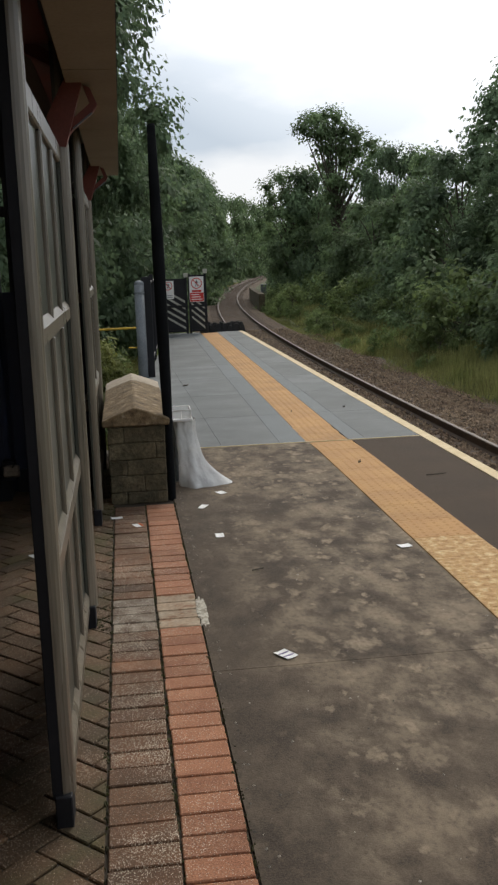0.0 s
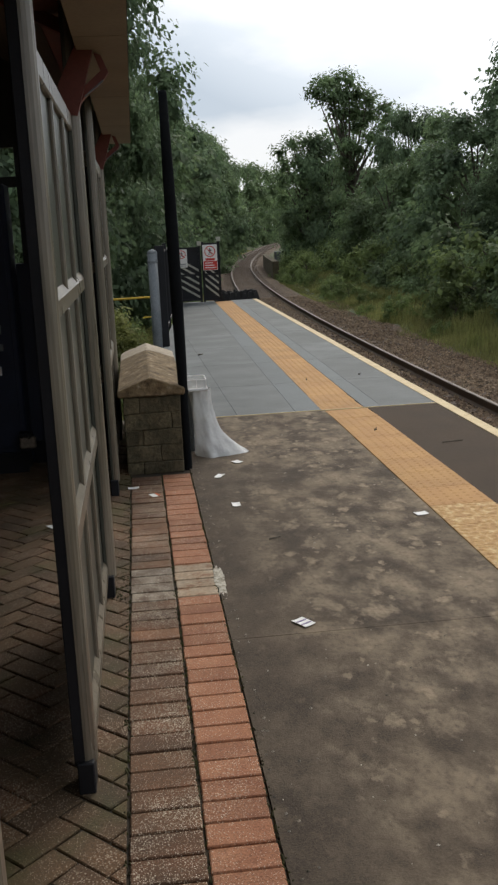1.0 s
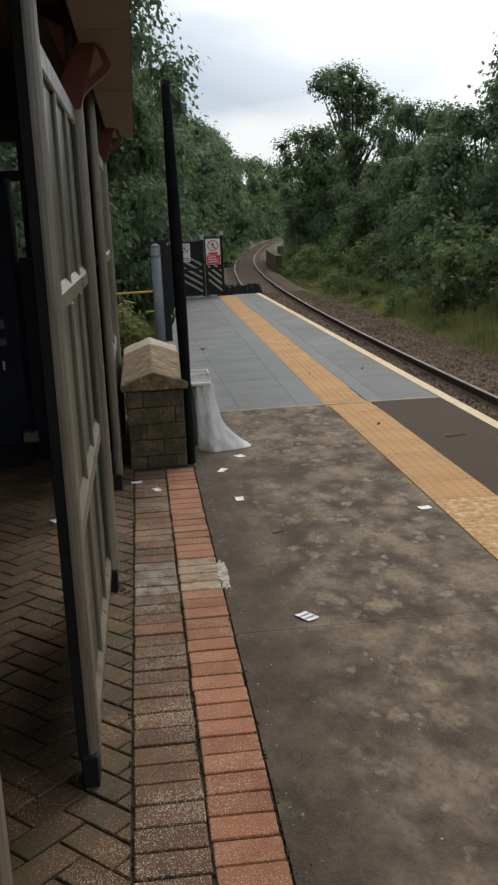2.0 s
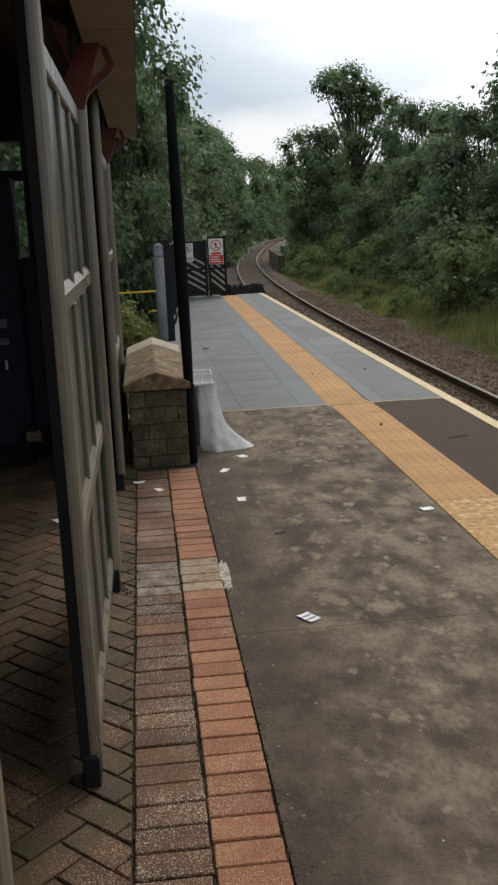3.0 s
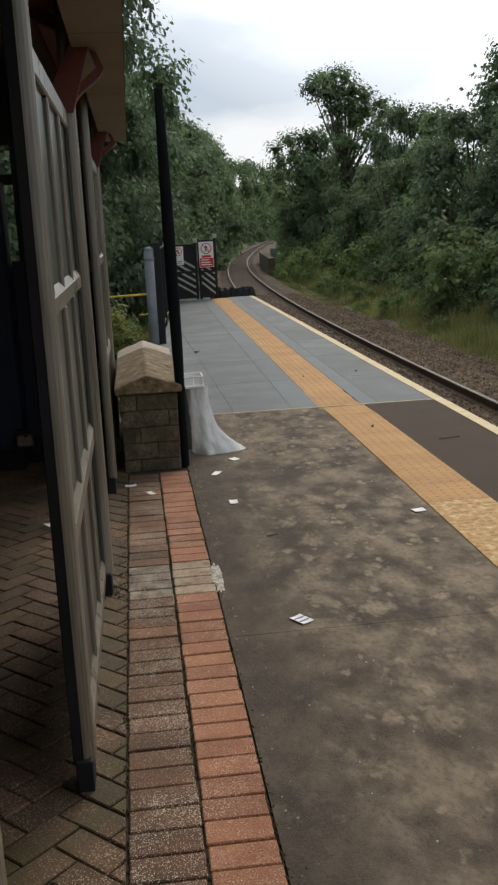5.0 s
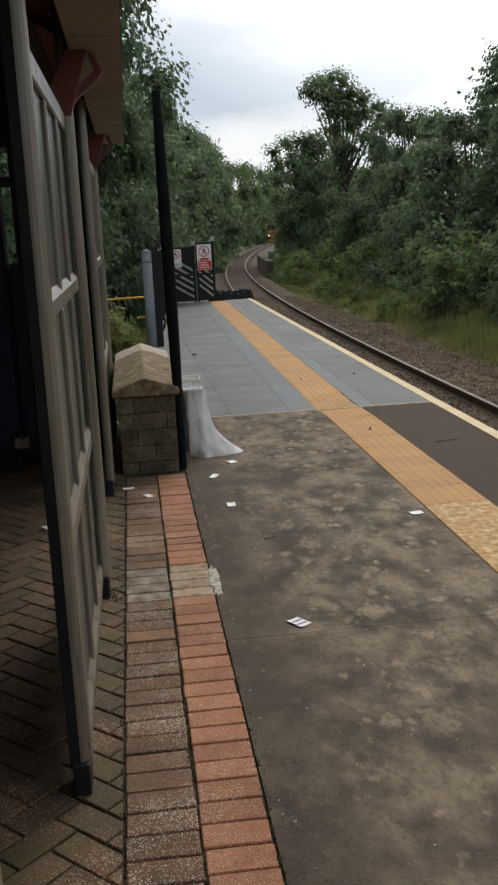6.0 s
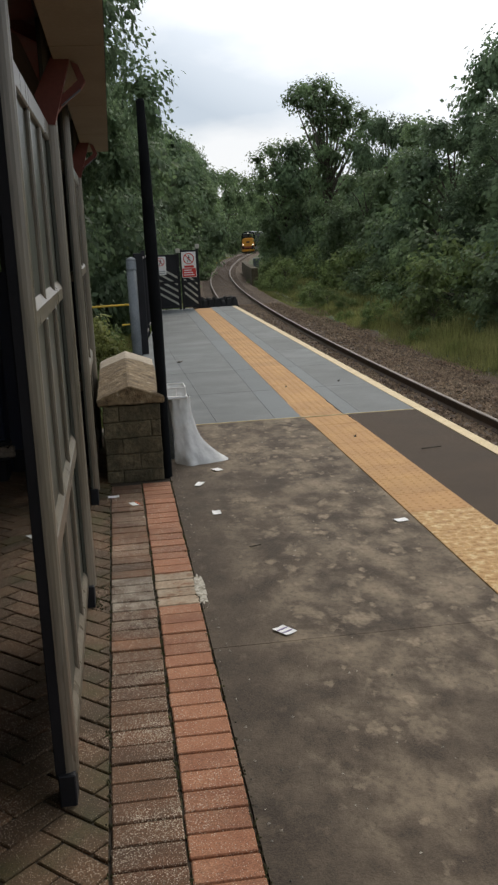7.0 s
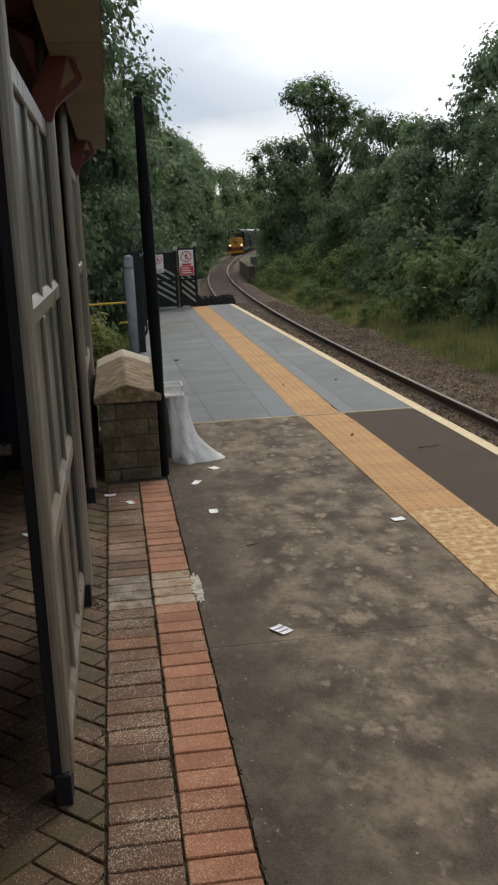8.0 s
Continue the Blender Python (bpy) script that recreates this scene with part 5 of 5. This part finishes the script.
# right side, clear of the inside of the curve
for x, y, h, k, w in [(13.8, 27, 6.4, broad, 1), (14.4, 33.5, 7.0, near_tree, 1.1), (16.6, 31, 13.0, near_tree, 0.8), (15.0, 42, 7.0, broad, 1), (17.9, 42, 10.2, broad, 0.72), (16.3, 50, 7.9, broad2, 0.8), (13.8, 53, 6.0, broad2, 1), (17.2, 60, 9.4, broad, 0.66),
                      (15.3, 75, 10.2, broad, 0.74), (15.6, 77, 8.2, broad2, 0.8), (15.0, 80, 6.6, broad, 0.8), (19.0, 70, 6.0, broad, 1), (22.0, 78, 8.0, broad2, 0.9), (16.5, 84, 7.0, broad, 0.9), (17.2, 93, 7.4, broad2, 0.9), (20.5, 105, 8, broad, 0.9), (24, 118, 8.6, distant, 1), (28.5, 133, 9.6, distant, 1),
                      (34, 150, 10, distant, 1), (39, 168, 11, distant, 1), (45, 190, 12, distant, 1), (52, 212, 13, distant, 1), (60, 236, 13, distant, 1),
                      # unseen tree, added to block low light from the right
                      (16.5, 18, 9.0, distant, 1)]:
    plant(k, x, y, h, w)
plant(tall, 14.5, 64, 12.3, 1, 0)
plant(spread, 13.3, 75, 10.2, 1, 0)
# bushes along the right of the line
rb_rnd = random.Random(77)
for i in range(30):
    y = 17 + i * 1.9
    u = 6.8 + rb_rnd.uniform(-0.6, 1.2)
    if along(y, u).x - 1.2 < 0.15 * y:
        continue
    plant(bush if i % 3 else bush2, along(y, u).x, y, rb_rnd.uniform(1.5, 2.7))
for i in range(12):
    y = 22 + i * 4.2
    plant(bush, along(y, 9.2).x, y, rb_rnd.uniform(3.0, 4.4))
for y, u, h in [(58.5, 2.9, 1.0), (60.5, 2.6, 0.9), (62, 3.0, 1.2), (64.5, 2.9, 1.3), (68, 3.0, 1.3), (72, 3.1, 1.2), (61, 4.0, 1.7), (66, 4.2, 1.9), (71, 4.2, 1.8), (77, 4.6, 1.7), (83, 5.0, 1.8), (90, 6.0, 2.2), (98, 7.0, 2.4)]:
    plant(bush2, along(y, u).x, y, h)
for i in range(26):
    y = 26 + i * 1.5
    plant(bush2, along(y, 3.9 + rb_rnd.uniform(-0.5, 0.9)).x, y, rb_rnd.uniform(0.45, 1.0))
for x, y, h in [(14.4, 76, 4.0), (16.9, 90, 4.4), (19.4, 105, 4.8), (24.0, 130, 5.4)]:
    plant(bush, x, y, h)
for x, y, h in [(-0.75, 17.6, 1.0), (-1.0, 15.6, 1.0), (-0.4, 20.3, 1.0), (-0.9, 13.0, 0.9), (-1.6, 14.5, 1.3), (-2.1, 17, 1.9), (-1.3, 20.5, 1.2), (-2.8, 12.5, 2.2), (-0.8, 26, 1.4), (0.0, 30, 1.6), (0.6, 35, 1.9), (0.9, 41, 2.3), (-3.6, 15, 3.2), (2.3, 52, 2.4), (3.6, 62, 2.6), (5.4, 74, 2.6)]:
    plant(bush2 if h < 2.1 else bush, x, y, h)
for x, y, h in [(-0.8, 18.3, 1.7), (-0.45, 17.6, 1.3), (-0.25, 16.6, 1.0), (-0.5, 15.2, 0.9), (-0.9, 16.8, 1.5)]:
    plant(weed, x, y, h)


def build_grass():
    rnd = np.random.RandomState(9)
    verts, faces = [], []
    for i in range(140000):
        if i % 5 < 3:
            y = 13 + 62 * rnd.rand() ** 1.35
            u = 3.1 - 1.0 * min(1, max(0, (y - 34) / 12)) + 3.6 * rnd.rand() + 0.7 * noise.noise((0, y * 0.35, 3))
        elif i % 5 == 3:
            y = 26 + 140 * rnd.rand() ** 1.3
            u = -1.95 - (1.0 if y < 45 else 0.0) - 3.2 * rnd.rand()
        else:
            y = 9.5 + 16 * rnd.rand()
            u = -4.15 - max(0, y - 14) * -0.03 - 3.0 * rnd.rand()
        p = along(y, u)
        z = bank(u, y)
        grow = min(1, max(0.3 if u < 0 else 0.15, (abs(u) - 2.9) / 1.3)) * (0.75 + 0.5 * noise.noise((u * 0.8, y * 0.6, 7)))
        h = rnd.uniform(0.18, 0.75) * grow
        a = rnd.rand() * 6.283
        w = 0.007 + 0.011 * rnd.rand() + 0.0003 * max(0, y - 40)
        dx, dy = math.cos(a), math.sin(a)
        l = h * rnd.uniform(0.1, 0.5)
        k = len(verts)
        verts += [(p.x - dy * w, p.y + dx * w, z - 0.03), (p.x + dy * w, p.y - dx * w, z - 0.03), (p.x + dx * l, p.y + dy * l, z + h)]
        faces.append((k, k + 1, k + 2))
    tagged(raw("grass", verts, faces, M_GRASS), "long rough grass and weeds beside the ballast", "grass", kind="stuff")


build_grass()


# ---- locomotive ----
def build_loco():
    t = thing("locomotive", "yellow-nosed dark diesel locomotive approaching on the curve", "locomotive")
    W2 = 1.28

    def shell(y0, y1, zt, name, material, label=""):
        o = [(-W2, 1.05), (W2, 1.05), (W2, zt - 0.75), (W2 * 0.9, zt - 0.3), (W2 * 0.55, zt - 0.03), (0, zt), (-W2 * 0.55, zt - 0.03), (-W2 * 0.9, zt - 0.3), (-W2, zt - 0.75)]
        return part(name, prism(bmesh.new(), o, y0, y1), material, t, label)
    shell(1.6, 18.0, 3.7, "body", M_LOCO_BODY)
    o = [(-0.8, 3.6), (0.8, 3.6), (0.6, 3.72), (0, 3.78), (-0.6, 3.72)]
    part("roof", prism(bmesh.new(), o, 2.2, 17.8), M_LOCO_ROOF, t, "pale grey roof")
    # nose with sloped shoulders
    bm = bmesh.new()
    o = [(-1.06, 1.05), (1.06, 1.05), (1.08, 2.2), (0.92, 2.5), (0.55, 2.62), (-0.55, 2.62), (-0.92, 2.5), (-1.08, 2.2)]
    prism(bm, o, 0.0, 1.6)
    bmesh.ops.bevel(bm, geom=[e for e in bm.edges if all(abs(v.co.y) < 0.01 for v in e.verts)], offset=0.16, segments=3, affect="EDGES")
    nose = part("nose", bm, M_LOCO_YEL, t, "yellow warning nose", smooth=False)
    part("headcode_panel", boxed(-0.3, 0.3, -0.012, 0.02, 1.75, 2.0, 0.01), M_LOCO_UNDER, nose, "black panel on the nose")
    for s in (-1, 1):
        part("windscreen", boxed(0.08 * s if s > 0 else -1.0, 1.0 if s > 0 else -0.08, 1.57, 1.6, 2.75, 3.22, 0.02), M_LOCO_UNDER, t, "dark cab window")
        part("headlight", tube(bmesh.new(), (0.9 * s, -0.06, 1.42), (0.9 * s, 0.05, 1.42), 0.12, 0.12, 16), M_LAMP, t, "lit headlight")
        part("buffer", tube(bmesh.new(), (0.86 * s, -0.5, 1.02), (0.86 * s, 0.0, 1.02), 0.22, 0.12, 16), M_LOCO_UNDER, t)
    part("marker_light", tube(bmesh.new(), (0, 1.5, 3.5), (0, 1.62, 3.5), 0.07, 0.07, 12), M_LAMP, t, "lit top lamp")
    part("cab_brow", boxed(-0.85, 0.85, 1.5, 1.7, 3.32, 3.44, 0.04), M_LOCO_ROOF, t)
    part("buffer_beam", boxed(-1.2, 1.2, -0.05, 0.25, 0.75, 1.1, 0.03), M_LOCO_RED, t, "red-brown buffer beam")
    part("snowplough", boxed(-1.15, 1.15, -0.1, 0.15, 0.2, 0.6, 0.05), M_LOCO_YEL, t, "yellow plough blade")
    part("underframe", boxed(-1.2, 1.2, 0.3, 17.8, 0.5, 1.05, 0.03), M_LOCO_UNDER, t)
    for y in (2.2, 3.9, 5.6, 12.4, 14.1, 15.8):
        for s in (-0.75, 0.75):
            part("wheel", tube(bmesh.new(), (s - 0.06, y, 0.5), (s + 0.06, y, 0.5), 0.5, 0.5, 20), M_LOCO_UNDER, t)
    return t


def build_coach():
    t = thing("coach", "dark railway coach with pale roof behind the locomotive", "railway coach")
    o = [(-1.35, 0.95), (1.35, 0.95), (1.38, 2.4), (1.25, 3.3), (0.9, 3.62), (-0.9, 3.62), (-1.25, 3.3), (-1.38, 2.4)]
    part("body", prism(bmesh.new(), o, 0, 19.5), M_LOCO_BODY, t)
    part("roof", prism(bmesh.new(), [(-0.98, 3.57), (0.98, 3.57), (0.6, 3.78), (-0.6, 3.78)], 0.1, 19.4), M_LOCO_ROOF, t, "pale grey roof")
    part("underframe", boxed(-1.1, 1.1, 0.4, 19.0, 0.4, 0.95, 0.03), M_LOCO_UNDER, t)
    for k in range(8):
        part("window", boxed(-1.39, -1.36, 1.4 + 2.2 * k, 2.8 + 2.2 * k, 1.85, 2.6), M_LOCO_UNDER, t)
    for y in (2.0, 4.4, 15.0, 17.4):
        for s in (-0.75, 0.75):
            part("wheel", tube(bmesh.new(), (s - 0.06, y, 0.46), (s + 0.06, y, 0.46), 0.46, 0.46, 18), M_LOCO_UNDER, t)
    return t


loco, coach = build_loco(), build_coach()
rear_coach = copy_thing(coach, pose(0, 0, 0))


def rail_pose(y, length):
    """A vehicle whose front is at y, both ends on the track's middle."""
    a, b = along(y, 0, rail_z(y)), along(y + length * 0.97, 0, rail_z(y + length))
    d = b - a
    return Matrix.Translation(a) @ pose(0, 0, 0, 0, 0, -math.degrees(math.atan2(d.x, d.y)))


def train_y(t):
    return 150.0 + 28.0 * (8.0 - t)


def motions():
    times = [0.5 * i for i in range(17)]
    walk(loco, [(t, rail_pose(train_y(t), 18)) for t in times])
    walk(coach, [(t, rail_pose(train_y(t) + 18.6, 19)) for t in times])
    walk(rear_coach, [(t, rail_pose(train_y(t) + 38.6, 19)) for t in times])


motions()
